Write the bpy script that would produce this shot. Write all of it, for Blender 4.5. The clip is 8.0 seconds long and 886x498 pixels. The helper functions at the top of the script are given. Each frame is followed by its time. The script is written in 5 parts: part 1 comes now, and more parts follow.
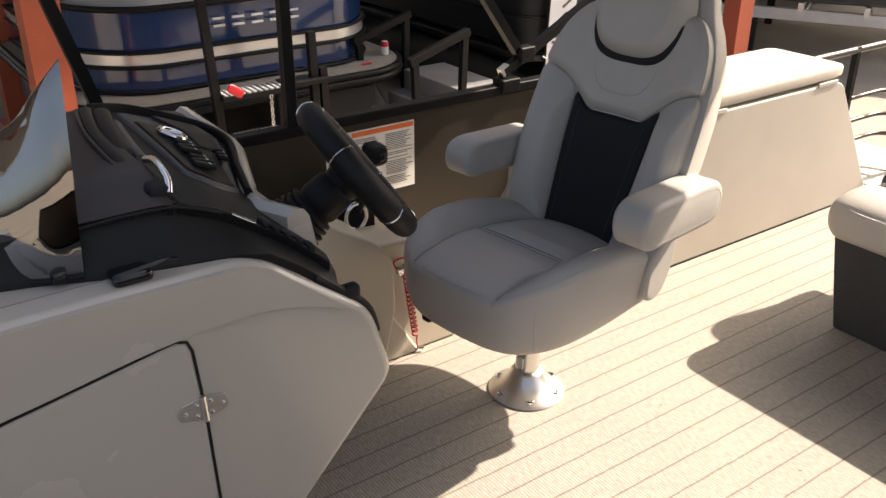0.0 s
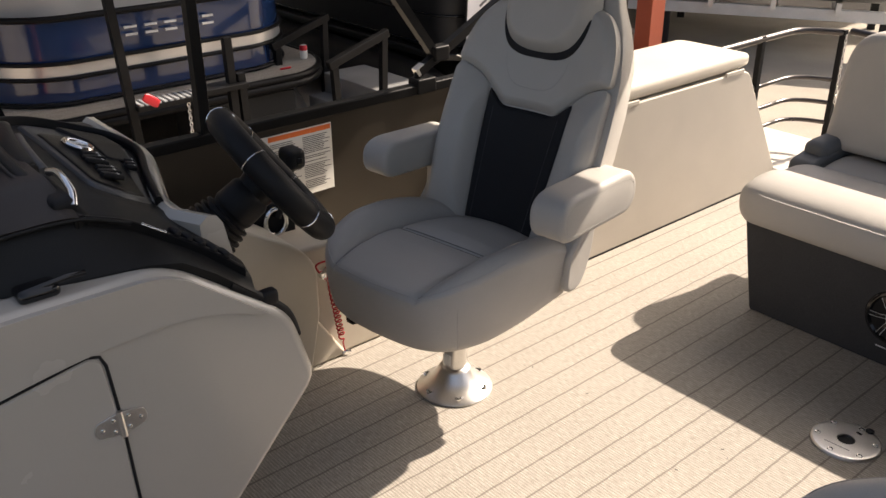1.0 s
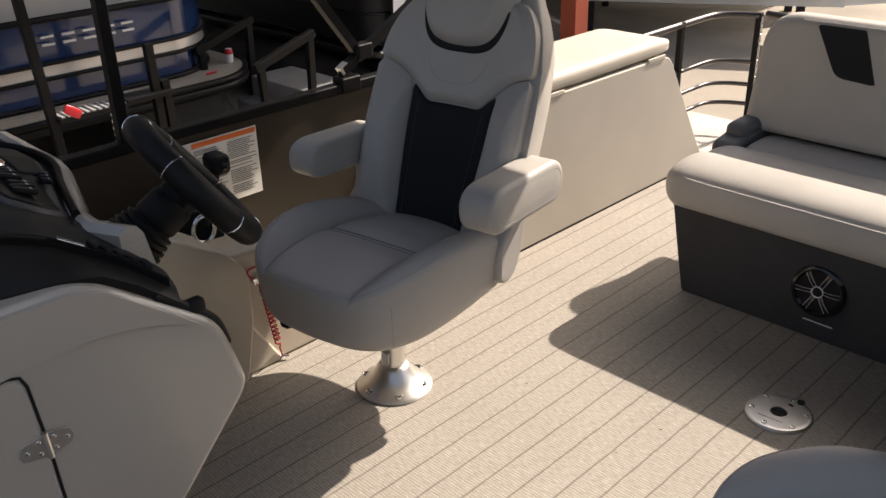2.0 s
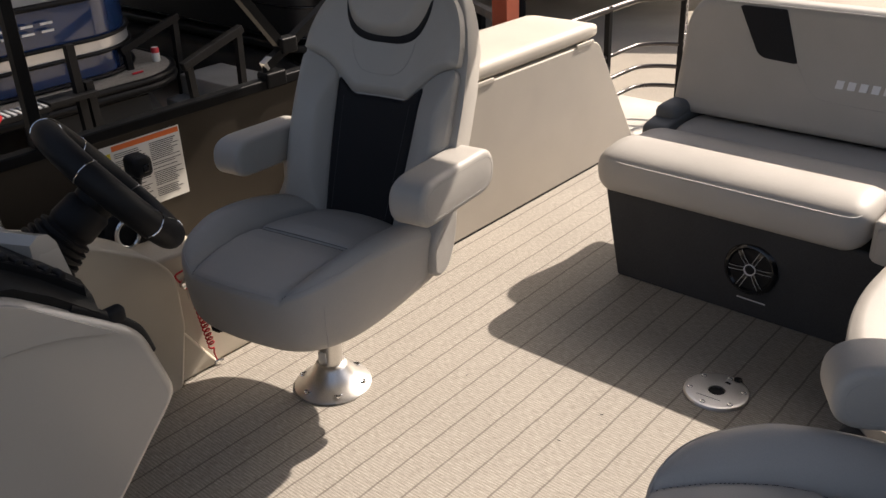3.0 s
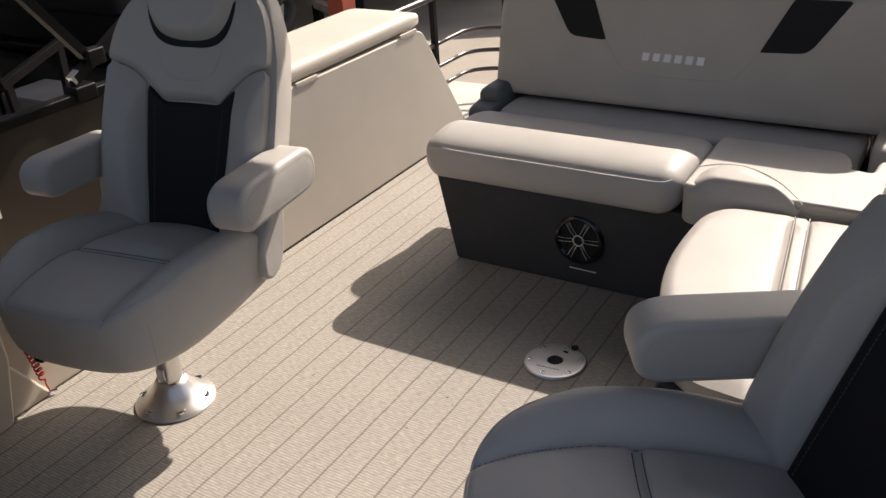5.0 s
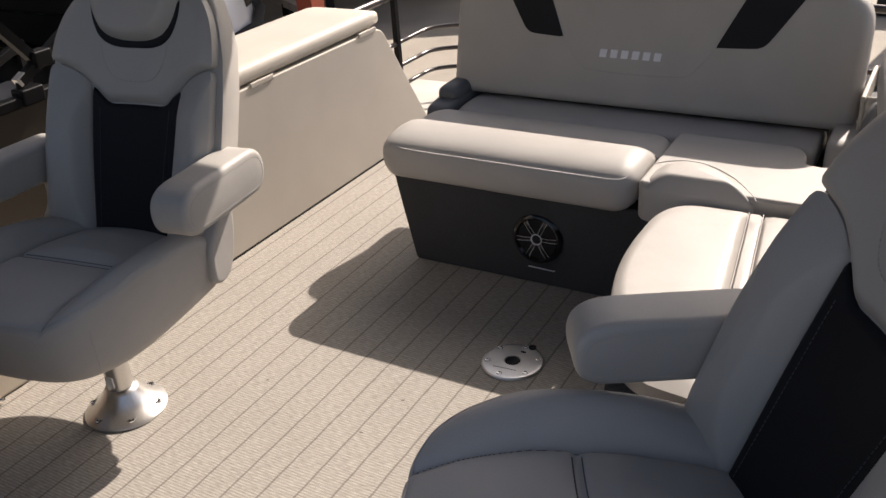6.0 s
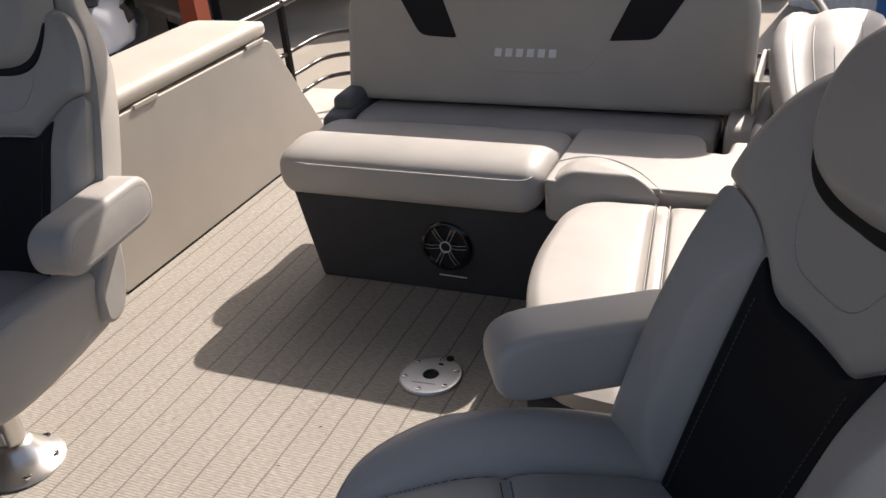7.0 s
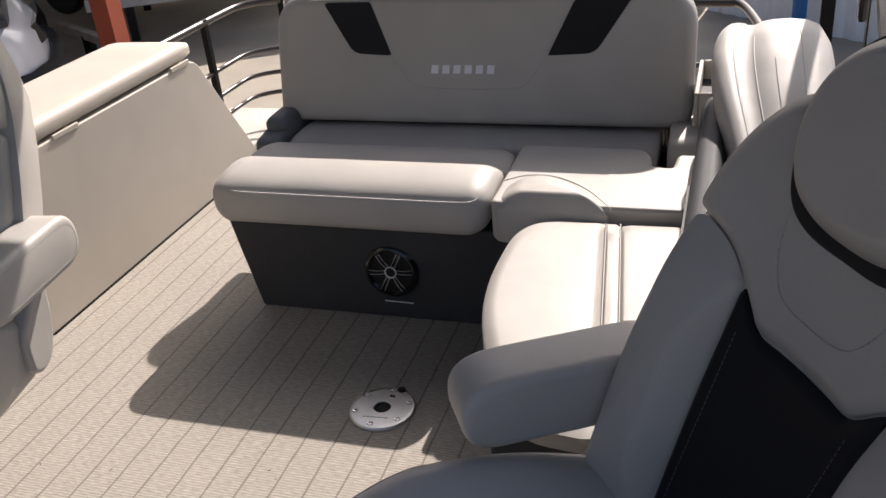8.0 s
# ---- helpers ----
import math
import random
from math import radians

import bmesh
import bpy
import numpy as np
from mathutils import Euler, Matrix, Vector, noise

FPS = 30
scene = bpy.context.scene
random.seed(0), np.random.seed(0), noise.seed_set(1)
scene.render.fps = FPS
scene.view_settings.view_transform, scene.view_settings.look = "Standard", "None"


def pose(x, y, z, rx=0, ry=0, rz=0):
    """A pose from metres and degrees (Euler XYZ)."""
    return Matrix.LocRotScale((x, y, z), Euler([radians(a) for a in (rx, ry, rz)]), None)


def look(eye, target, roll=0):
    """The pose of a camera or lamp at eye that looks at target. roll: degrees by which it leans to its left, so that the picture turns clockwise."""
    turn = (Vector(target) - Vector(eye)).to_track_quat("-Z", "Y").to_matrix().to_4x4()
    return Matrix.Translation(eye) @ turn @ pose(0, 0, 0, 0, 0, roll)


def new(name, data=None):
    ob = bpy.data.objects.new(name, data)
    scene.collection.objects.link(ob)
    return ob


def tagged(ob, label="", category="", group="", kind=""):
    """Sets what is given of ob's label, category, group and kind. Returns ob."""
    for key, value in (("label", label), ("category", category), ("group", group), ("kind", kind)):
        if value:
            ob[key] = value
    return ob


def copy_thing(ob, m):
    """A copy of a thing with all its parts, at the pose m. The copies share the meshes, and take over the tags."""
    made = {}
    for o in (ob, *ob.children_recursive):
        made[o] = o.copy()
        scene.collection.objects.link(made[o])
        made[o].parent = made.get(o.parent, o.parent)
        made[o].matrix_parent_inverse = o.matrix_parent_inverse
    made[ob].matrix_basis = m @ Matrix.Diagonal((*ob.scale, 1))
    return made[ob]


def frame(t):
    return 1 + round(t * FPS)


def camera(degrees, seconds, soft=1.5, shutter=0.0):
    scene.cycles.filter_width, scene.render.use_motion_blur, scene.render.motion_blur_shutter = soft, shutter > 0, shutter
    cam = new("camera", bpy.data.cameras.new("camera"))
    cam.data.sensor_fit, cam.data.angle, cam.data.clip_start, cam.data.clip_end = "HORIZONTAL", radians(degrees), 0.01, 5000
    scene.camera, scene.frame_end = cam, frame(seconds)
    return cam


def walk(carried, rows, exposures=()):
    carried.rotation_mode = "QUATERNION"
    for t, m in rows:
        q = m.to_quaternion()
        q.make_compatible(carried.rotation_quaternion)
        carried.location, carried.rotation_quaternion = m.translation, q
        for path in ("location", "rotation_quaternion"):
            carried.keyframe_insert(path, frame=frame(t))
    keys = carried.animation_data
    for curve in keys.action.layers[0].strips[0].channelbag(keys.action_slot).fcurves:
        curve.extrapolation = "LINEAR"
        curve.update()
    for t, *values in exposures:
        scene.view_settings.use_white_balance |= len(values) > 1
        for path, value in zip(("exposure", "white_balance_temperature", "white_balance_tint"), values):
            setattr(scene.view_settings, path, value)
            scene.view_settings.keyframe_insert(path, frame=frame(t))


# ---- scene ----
cam = camera(52.5, 8.0)
PATH = [
    (0, (1.609, -1.53, 1.576), (0.144, -0.484, 0.703), 0.3),
    (0.5, (1.62, -1.515, 1.571), (0.199, -0.406, 0.703), -0.1),
    (1, (1.632, -1.509, 1.573), (0.259, -0.344, 0.703), -0.3),
    (1.5, (1.646, -1.502, 1.573), (0.323, -0.283, 0.701), -0.9),
    (3, (1.646, -1.438, 1.555), (0.458, -0.103, 0.657), -2.4),
    (3.5, (1.67, -1.425, 1.558), (0.559, -0.03, 0.652), -2.3),
    (4, (1.697, -1.423, 1.559), (0.648, 0.016, 0.649), -2.6),
    (4.5, (1.719, -1.411, 1.559), (0.721, 0.057, 0.639), -3.5),
    (5, (1.741, -1.376, 1.555), (0.788, 0.119, 0.628), -4.1),
    (6.5, (1.798, -1.274, 1.534), (0.943, 0.271, 0.595), -4.6),
    (7, (1.755, -1.228, 1.528), (1.02, 0.374, 0.583), -5.7),
    (7.5, (1.717, -1.193, 1.532), (1.069, 0.444, 0.583), -5.9),
    (8, (1.68, -1.148, 1.532), (1.087, 0.514, 0.591), -5.7),
]
walk(cam, [(t, look(eye, target, roll)) for t, eye, target, roll in PATH], [(0.0, 1.52, 7150, 14), (1.5, 1.05, 6900, 13), (3.0, 0.82, 6750, 13), (4.5, 0.76, 6600, 13), (6.5, 0.74, 6450, 14), (8.0, 0.74, 6300, 14)])

# ---- world and light ----
SUN_WAY = Vector((0.17, 1.21, 1.0)).normalized()
sky_world = bpy.data.worlds.new("sky")
scene.world = sky_world
sky_world.use_nodes = True
_n = sky_world.node_tree.nodes
_sky = _n.new("ShaderNodeTexSky")
_sky.sky_type = "NISHITA"
_sky.sun_disc = False
_sky.sun_elevation = math.asin(SUN_WAY.z)
_sky.sun_rotation = math.atan2(SUN_WAY.x, SUN_WAY.y)
_sky.dust_density = 4.0
_n["Background"].inputs["Strength"].default_value = 0.092
_haze = _n.new("ShaderNodeHueSaturation")
_haze.inputs["Saturation"].default_value = 0.82
sky_world.node_tree.links.new(_sky.outputs[0], _haze.inputs["Color"])
sky_world.node_tree.links.new(_haze.outputs[0], _n["Background"].inputs["Color"])
sun_data = bpy.data.lights.new("sun", "SUN")
sun_data.energy, sun_data.angle, sun_data.color = 4.6, radians(0.6), (1.0, 0.908, 0.805)
sun = new("sun", sun_data)
sun.matrix_world = look(SUN_WAY * 30, (0, 0, 0))


# ---- materials ----
def material(name, colour, rough=0.5, metal=0.0, vary=0.12, scale=3.0, grain=0.0, grain_scale=400.0, bump=0.0, spec=0.5, coat=0.0, soft=0.0):
    """A procedural surface: broad stains, fine grain and a fine relief."""
    m = bpy.data.materials.new(name)
    m.use_nodes = True
    nt = m.node_tree
    b = nt.nodes["Principled BSDF"]
    b.inputs["Roughness"].default_value, b.inputs["Metallic"].default_value = rough, metal
    b.inputs["Specular IOR Level"].default_value, b.inputs["Coat Weight"].default_value = spec, coat
    tc = nt.nodes.new("ShaderNodeTexCoord")
    big = nt.nodes.new("ShaderNodeTexNoise")
    big.inputs["Scale"].default_value, big.inputs["Detail"].default_value = scale, 6
    fine = nt.nodes.new("ShaderNodeTexNoise")
    fine.inputs["Scale"].default_value, fine.inputs["Detail"].default_value = grain_scale, 3
    nt.links.new(tc.outputs["Object"], big.inputs["Vector"])
    nt.links.new(tc.outputs["Object"], fine.inputs["Vector"])
    ramp = nt.nodes.new("ShaderNodeMapRange")
    ramp.inputs["From Min"].default_value, ramp.inputs["From Max"].default_value = 0.3, 0.7
    ramp.inputs["To Min"].default_value, ramp.inputs["To Max"].default_value = 1 - vary, 1 + vary
    nt.links.new(big.outputs["Fac"], ramp.inputs["Value"])
    ramp2 = nt.nodes.new("ShaderNodeMapRange")
    ramp2.inputs["From Min"].default_value, ramp2.inputs["From Max"].default_value = 0.3, 0.7
    ramp2.inputs["To Min"].default_value, ramp2.inputs["To Max"].default_value = 1 - grain, 1 + grain
    nt.links.new(fine.outputs["Fac"], ramp2.inputs["Value"])
    times = nt.nodes.new("ShaderNodeMath")
    times.operation = "MULTIPLY"
    nt.links.new(ramp.outputs[0], times.inputs[0])
    nt.links.new(ramp2.outputs[0], times.inputs[1])
    hue = nt.nodes.new("ShaderNodeHueSaturation")
    hue.inputs["Color"].default_value = (*colour, 1)
    nt.links.new(times.outputs[0], hue.inputs["Value"])
    nt.links.new(hue.outputs[0], b.inputs["Base Color"])
    worn = nt.nodes.new("ShaderNodeMapRange")
    worn.inputs["To Min"].default_value, worn.inputs["To Max"].default_value = max(0.02, rough - 0.08), min(1, rough + 0.08)
    nt.links.new(big.outputs["Fac"], worn.inputs["Value"])
    nt.links.new(worn.outputs[0], b.inputs["Roughness"])
    if bump:
        relief = nt.nodes.new("ShaderNodeBump")
        relief.inputs["Strength"].default_value, relief.inputs["Distance"].default_value = bump, 0.002
        nt.links.new(fine.outputs["Fac"], relief.inputs["Height"])
        if soft:
            slack = nt.nodes.new("ShaderNodeTexNoise")
            slack.inputs["Scale"].default_value, slack.inputs["Detail"].default_value = 11.0, 3
            nt.links.new(tc.outputs["Object"], slack.inputs["Vector"])
            pucker = nt.nodes.new("ShaderNodeBump")
            pucker.inputs["Strength"].default_value, pucker.inputs["Distance"].default_value = soft, 0.02
            nt.links.new(slack.outputs["Fac"], pucker.inputs["Height"])
            nt.links.new(pucker.outputs[0], relief.inputs["Normal"])
        nt.links.new(relief.outputs[0], b.inputs["Normal"])
    return m


VINYL = material("light_vinyl", (0.425, 0.400, 0.366), 0.46, vary=0.05, scale=5, grain=0.04, grain_scale=500, bump=0.15, spec=0.3, soft=0.09)
POD_VINYL = material("cream_vinyl", (0.505, 0.46, 0.395), 0.55, vary=0.05, scale=4, grain=0.04, grain_scale=500, bump=0.15, spec=0.3, soft=0.03)
DARK_VINYL = material("charcoal_vinyl", (0.013, 0.0128, 0.015), 0.6, vary=0.1, scale=6, grain=0.08, grain_scale=450, bump=0.2, spec=0.2)
GREY_VINYL = material("mid_grey_vinyl", (0.065, 0.065, 0.068), 0.65, vary=0.06, scale=5, grain=0.04, grain_scale=500, bump=0.15, spec=0.2)
GREY_PANEL = material("grey_dash_panel", (0.055, 0.056, 0.06), 0.4, vary=0.08, scale=8, grain=0.05, grain_scale=600, bump=0.1)
MARK_SILVER = material("silver_mark", (0.74, 0.74, 0.76), 0.35, 0.1, vary=0.05)
# paler, browner than the dash: light on the hood's top put into the colour
HOOD_VINYL_LIT = material("hood_vinyl_lit", (0.040, 0.034, 0.031), 0.42, vary=0.08, scale=5, grain=0.08, grain_scale=500, bump=0.2, spec=0.25)
DASH_VINYL = material("dash_vinyl", (0.0125, 0.0123, 0.012), 0.45, vary=0.1, scale=6, grain=0.1, grain_scale=500, bump=0.2, spec=0.2)
SLATE_VINYL = material("slate_vinyl", (0.12, 0.125, 0.13), 0.55, vary=0.06, scale=6, grain=0.04, grain_scale=500, bump=0.15, spec=0.3)
STITCH = material("pale_thread", (0.62, 0.6, 0.57), 0.7, vary=0.05)
SEAM = material("vinyl_seam", (0.40, 0.375, 0.35), 0.6, vary=0.05)
DARK_STITCH = material("grey_thread", (0.10, 0.10, 0.10), 0.7, vary=0.05)
BASE_GREY = material("grey_carpet", (0.052, 0.052, 0.054), 0.8, vary=0.1, scale=6, grain=0.2, grain_scale=350, bump=0.3, spec=0.2)
FIBREGLASS = material("champagne_gelcoat", (0.43, 0.395, 0.345), 0.25, vary=0.03, scale=2, grain=0.02, grain_scale=900, coat=0.35)
PLASTIC = material("cream_plastic", (0.50, 0.45, 0.365), 0.4, vary=0.05, scale=5, grain=0.02)
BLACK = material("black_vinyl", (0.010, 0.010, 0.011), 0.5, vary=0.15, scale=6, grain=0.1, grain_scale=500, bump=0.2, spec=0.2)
BLACK_SATIN = material("black_powder_coat", (0.007, 0.007, 0.0075), 0.4, vary=0.15, scale=8, grain=0.1, grain_scale=600, bump=0.1, spec=0.14)
BLACK_GLOSS = material("black_gloss", (0.01, 0.01, 0.011), 0.15, vary=0.1, scale=8)
CHROME = material("chrome", (0.8, 0.8, 0.8), 0.12, 1.0, vary=0.04)
BRUSHED = material("brushed_aluminium", (0.72, 0.70, 0.67), 0.32, 1.0, vary=0.06, scale=9, grain=0.05, grain_scale=260, bump=0.08)
BRONZE = material("bronze_panel", (0.062, 0.053, 0.042), 0.35, 0.6, vary=0.1, scale=3, grain=0.06, grain_scale=500)
WHITE_LABEL = material("white_label", (0.75, 0.74, 0.7), 0.5, vary=0.04)
WHITE_GEL = material("white_gelcoat", (0.72, 0.73, 0.75), 0.2, vary=0.05, coat=0.5)
INSERT_STITCH = material("charcoal_thread", (0.075, 0.075, 0.08), 0.7, vary=0.05)
INK = material("print_ink", (0.09, 0.09, 0.09), 0.6, vary=0.05)
ORANGE = material("orange_print", (0.75, 0.16, 0.03), 0.5, vary=0.05)
YELLOW = material("yellow_print", (0.75, 0.6, 0.04), 0.5, vary=0.05)
RED = material("red_cord", (0.55, 0.02, 0.03), 0.35, vary=0.1)
BLUE = material("navy_gelcoat", (0.012, 0.03, 0.09), 0.14, vary=0.12, scale=2, coat=0.6)
SILVER = material("silver_panel", (0.6, 0.58, 0.56), 0.25, 0.5, vary=0.05, scale=3)
STEEL_ORANGE = material("red_oxide_steel", (0.32, 0.064, 0.027), 0.55, vary=0.15, scale=3, grain=0.08, grain_scale=90, bump=0.2)
CONCRETE = material("concrete", (0.34, 0.305, 0.255), 0.85, vary=0.2, scale=0.7, grain=0.12, grain_scale=60, bump=0.4, spec=0.2)
STEP_CARPET = material("grey_step", (0.17, 0.17, 0.17), 0.8, vary=0.1, scale=5, grain=0.12, grain_scale=200, bump=0.3)
TUBE_ALU = material("dull_tube", (0.2, 0.2, 0.2), 0.35, 0.8, vary=0.15, scale=3)
WHITE_SHEET = material("white_sheet_metal", (0.86, 0.88, 0.91), 0.45, vary=0.05, scale=1)
WHITE_STEEL = material("white_frame_paint", (0.68, 0.68, 0.67), 0.4, vary=0.08, scale=4, grain=0.04, grain_scale=90)
TRAILER = material("galvanised", (0.62, 0.63, 0.64), 0.4, 0.6, vary=0.12, scale=6)
RUBBER = material("rubber", (0.015, 0.015, 0.015), 0.8, vary=0.2)
POLISHED = material("dark_polished_tube", (0.075, 0.066, 0.062), 0.3, 0.7, vary=0.08, scale=9)
CREAM_DECK = material("cream_boarding_deck", (0.55, 0.51, 0.45), 0.5, vary=0.1, scale=6, grain=0.08, grain_scale=200, bump=0.2)
BANNER = material("white_banner", (0.72, 0.71, 0.72), 0.7, vary=0.05)


def deck_material():
    """Woven vinyl: fine weft across the boat, dark seams along it."""
    m = bpy.data.materials.new("woven_deck")
    m.use_nodes = True
    nt = m.node_tree
    b = nt.nodes["Principled BSDF"]
    b.inputs["Roughness"].default_value = 0.7
    b.inputs["Specular IOR Level"].default_value = 0.25
    N, L = nt.nodes.new, nt.links.new

    def math_node(op, a, c=None, d=None):
        n = N("ShaderNodeMath")
        n.operation = op
        for i, v in enumerate((a, c, d)):
            if v is None:
                continue
            if isinstance(v, (int, float)):
                n.inputs[i].default_value = v
            else:
                L(v, n.inputs[i])
        return n.outputs[0]

    tc = N("ShaderNodeTexCoord")
    sep = N("ShaderNodeSeparateXYZ")
    L(tc.outputs["Object"], sep.inputs[0])
    x, y = sep.outputs[0], sep.outputs[1]
    # seams every SPACE metres across x
    wob = N("ShaderNodeTexNoise")
    wob.inputs["Scale"].default_value, wob.inputs["Detail"].default_value = 14.0, 2
    L(tc.outputs["Object"], wob.inputs["Vector"])
    xw = math_node("ADD", x, math_node("MULTIPLY", math_node("SUBTRACT", wob.outputs["Fac"], 0.5), 0.006))
    u = math_node("FRACT", math_node("ADD", math_node("DIVIDE", xw, PLANK), PLANK_SHIFT))
    d = math_node("ABSOLUTE", math_node("SUBTRACT", u, 0.5))
    seam = N("ShaderNodeMapRange")
    seam.interpolation_type = "SMOOTHSTEP"
    seam.inputs["From Min"].default_value, seam.inputs["From Max"].default_value = 0.022, 0.045
    seam.inputs["To Min"].default_value, seam.inputs["To Max"].default_value = 1.0, 0.0
    L(d, seam.inputs["Value"])
    # weft threads: streaks long in x, thin in y
    mapping = N("ShaderNodeMapping")
    mapping.inputs["Scale"].default_value = (42, 430, 1)
    L(tc.outputs["Object"], mapping.inputs["Vector"])
    weft = N("ShaderNodeTexNoise")
    weft.inputs["Scale"].default_value, weft.inputs["Detail"].default_value = 1.0, 2
    L(mapping.outputs[0], weft.inputs["Vector"])
    mapping2 = N("ShaderNodeMapping")
    mapping2.inputs["Scale"].default_value = (520, 300, 1)
    L(tc.outputs["Object"], mapping2.inputs["Vector"])
    warp = N("ShaderNodeTexNoise")
    warp.inputs["Scale"].default_value = 1.0
    L(mapping2.outputs[0], warp.inputs["Vector"])
    big = N("ShaderNodeTexNoise")
    big.inputs["Scale"].default_value, big.inputs["Detail"].default_value = 2.5, 5
    L(tc.outputs["Object"], big.inputs["Vector"])
    ramp = N("ShaderNodeValToRGB")
    e = ramp.color_ramp.elements
    e[0].position, e[0].color = 0.22, (0.222, 0.198, 0.168, 1)
    e[1].position, e[1].color = 0.58, (0.562, 0.526, 0.463, 1)
    # regular picks of the weave, broken up along their length
    pick = math_node("ABSOLUTE", math_node("SUBTRACT", math_node("FRACT", math_node("DIVIDE", y, 0.0088)), 0.5))
    broken = N("ShaderNodeTexNoise")
    mapping3 = N("ShaderNodeMapping")
    mapping3.inputs["Scale"].default_value = (48, 120, 1)
    L(tc.outputs["Object"], mapping3.inputs["Vector"])
    broken.inputs["Scale"].default_value = 1.0
    L(mapping3.outputs[0], broken.inputs["Vector"])
    rows = math_node("MULTIPLY", pick, math_node("MULTIPLY", math_node("POWER", broken.outputs["Fac"], 1.3), 0.58))
    mix = math_node("ADD", math_node("MULTIPLY", weft.outputs["Fac"], 0.36), math_node("ADD", math_node("MULTIPLY", warp.outputs["Fac"], 0.16), rows))
    L(mix, ramp.inputs["Fac"])
    shade = N("ShaderNodeMix")
    shade.data_type, shade.blend_type = "RGBA", "MULTIPLY"
    shade.inputs["Factor"].default_value = 1.0
    L(ramp.outputs[0], shade.inputs["A"])
    tone = N("ShaderNodeMapRange")
    tone.inputs["To Min"].default_value, tone.inputs["To Max"].default_value = 0.88, 1.12
    L(big.outputs["Fac"], tone.inputs["Value"])
    L(tone.outputs[0], shade.inputs["B"])
    lines = N("ShaderNodeMix")
    lines.data_type = "RGBA"
    L(math_node("MULTIPLY", seam.outputs[0], 0.60), lines.inputs["Factor"])
    L(shade.outputs["Result"], lines.inputs["A"])
    lines.inputs["B"].default_value = (0.10, 0.083, 0.072, 1)
    L(lines.outputs["Result"], b.inputs["Base Color"])
    relief = N("ShaderNodeBump")
    relief.inputs["Strength"].default_value, relief.inputs["Distance"].default_value = 0.35, 0.002
    L(math_node("SUBTRACT", mix, math_node("MULTIPLY", seam.outputs[0], 0.5)), relief.inputs["Height"])
    L(relief.outputs[0], b.inputs["Normal"])
    return m


PLANK, PLANK_SHIFT = 0.0845, 0.731
DECK = deck_material()


def smoked_acrylic():
    """Brown see-through acrylic, glossy by its angle, slightly wavy."""
    m = bpy.data.materials.new("smoked_acrylic")
    m.use_nodes = True
    nt = m.node_tree
    nt.nodes.remove(nt.nodes["Principled BSDF"])
    clear = nt.nodes.new("ShaderNodeBsdfTransparent")
    clear.inputs["Color"].default_value = (0.38, 0.22, 0.15, 1)
    gloss = nt.nodes.new("ShaderNodeBsdfGlossy")
    gloss.inputs["Roughness"].default_value = 0.02
    wave = nt.nodes.new("ShaderNodeTexNoise")
    wave.inputs["Scale"].default_value, wave.inputs["Detail"].default_value = 9.0, 1
    relief = nt.nodes.new("ShaderNodeBump")
    relief.inputs["Strength"].default_value, relief.inputs["Distance"].default_value = 0.02, 0.01
    nt.links.new(wave.outputs["Fac"], relief.inputs["Height"])
    nt.links.new(relief.outputs[0], gloss.inputs["Normal"])
    fres = nt.nodes.new("ShaderNodeFresnel")
    fres.inputs["IOR"].default_value = 3.0
    nt.links.new(relief.outputs[0], fres.inputs["Normal"])
    mix = nt.nodes.new("ShaderNodeMixShader")
    nt.links.new(fres.outputs[0], mix.inputs["Fac"])
    nt.links.new(clear.outputs[0], mix.inputs[1])
    nt.links.new(gloss.outputs[0], mix.inputs[2])
    nt.links.new(mix.outputs[0], nt.nodes["Material Output"].inputs["Surface"])
    return m


SMOKED = smoked_acrylic()


# ---- builders ----
def part(name, bm, mat, parent=None, label="", smooth=True, bevel=0.0, subsurf=0):
    """Links a bmesh as one mesh object, under a thing or a part."""
    bmesh.ops.recalc_face_normals(bm, faces=bm.faces)
    me = bpy.data.meshes.new(name)
    bm.to_mesh(me)
    bm.free()
    me.materials.append(mat)
    for p in me.polygons:
        p.use_smooth = smooth
    if smooth:
        me.set_sharp_from_angle(angle=radians(48))
    ob = new(name, me)
    if bevel:
        mod = ob.modifiers.new("bevel", "BEVEL")
        mod.width, mod.segments, mod.limit_method, mod.angle_limit = bevel, 3, "ANGLE", radians(35)
        mod.harden_normals = True
    if subsurf:
        mod = ob.modifiers.new("smooth", "SUBSURF")
        mod.levels = mod.render_levels = subsurf
    if parent is not None:
        ob.parent = parent
    if label:
        ob["label"] = label
    return ob


def thing(name, label, category, at=(0, 0, 0), turn=0.0, group="", kind=""):
    ob = new(name)
    ob.matrix_basis = pose(*at, 0, 0, turn)
    return tagged(ob, label, category, group, kind)


def bm_box(lo, hi, bm=None):
    bm = bm or bmesh.new()
    m = Matrix.Translation([(a + b) / 2 for a, b in zip(lo, hi)]) @ Matrix.Diagonal((*[b - a for a, b in zip(lo, hi)], 1))
    bmesh.ops.create_cube(bm, size=1, matrix=m)
    return bm


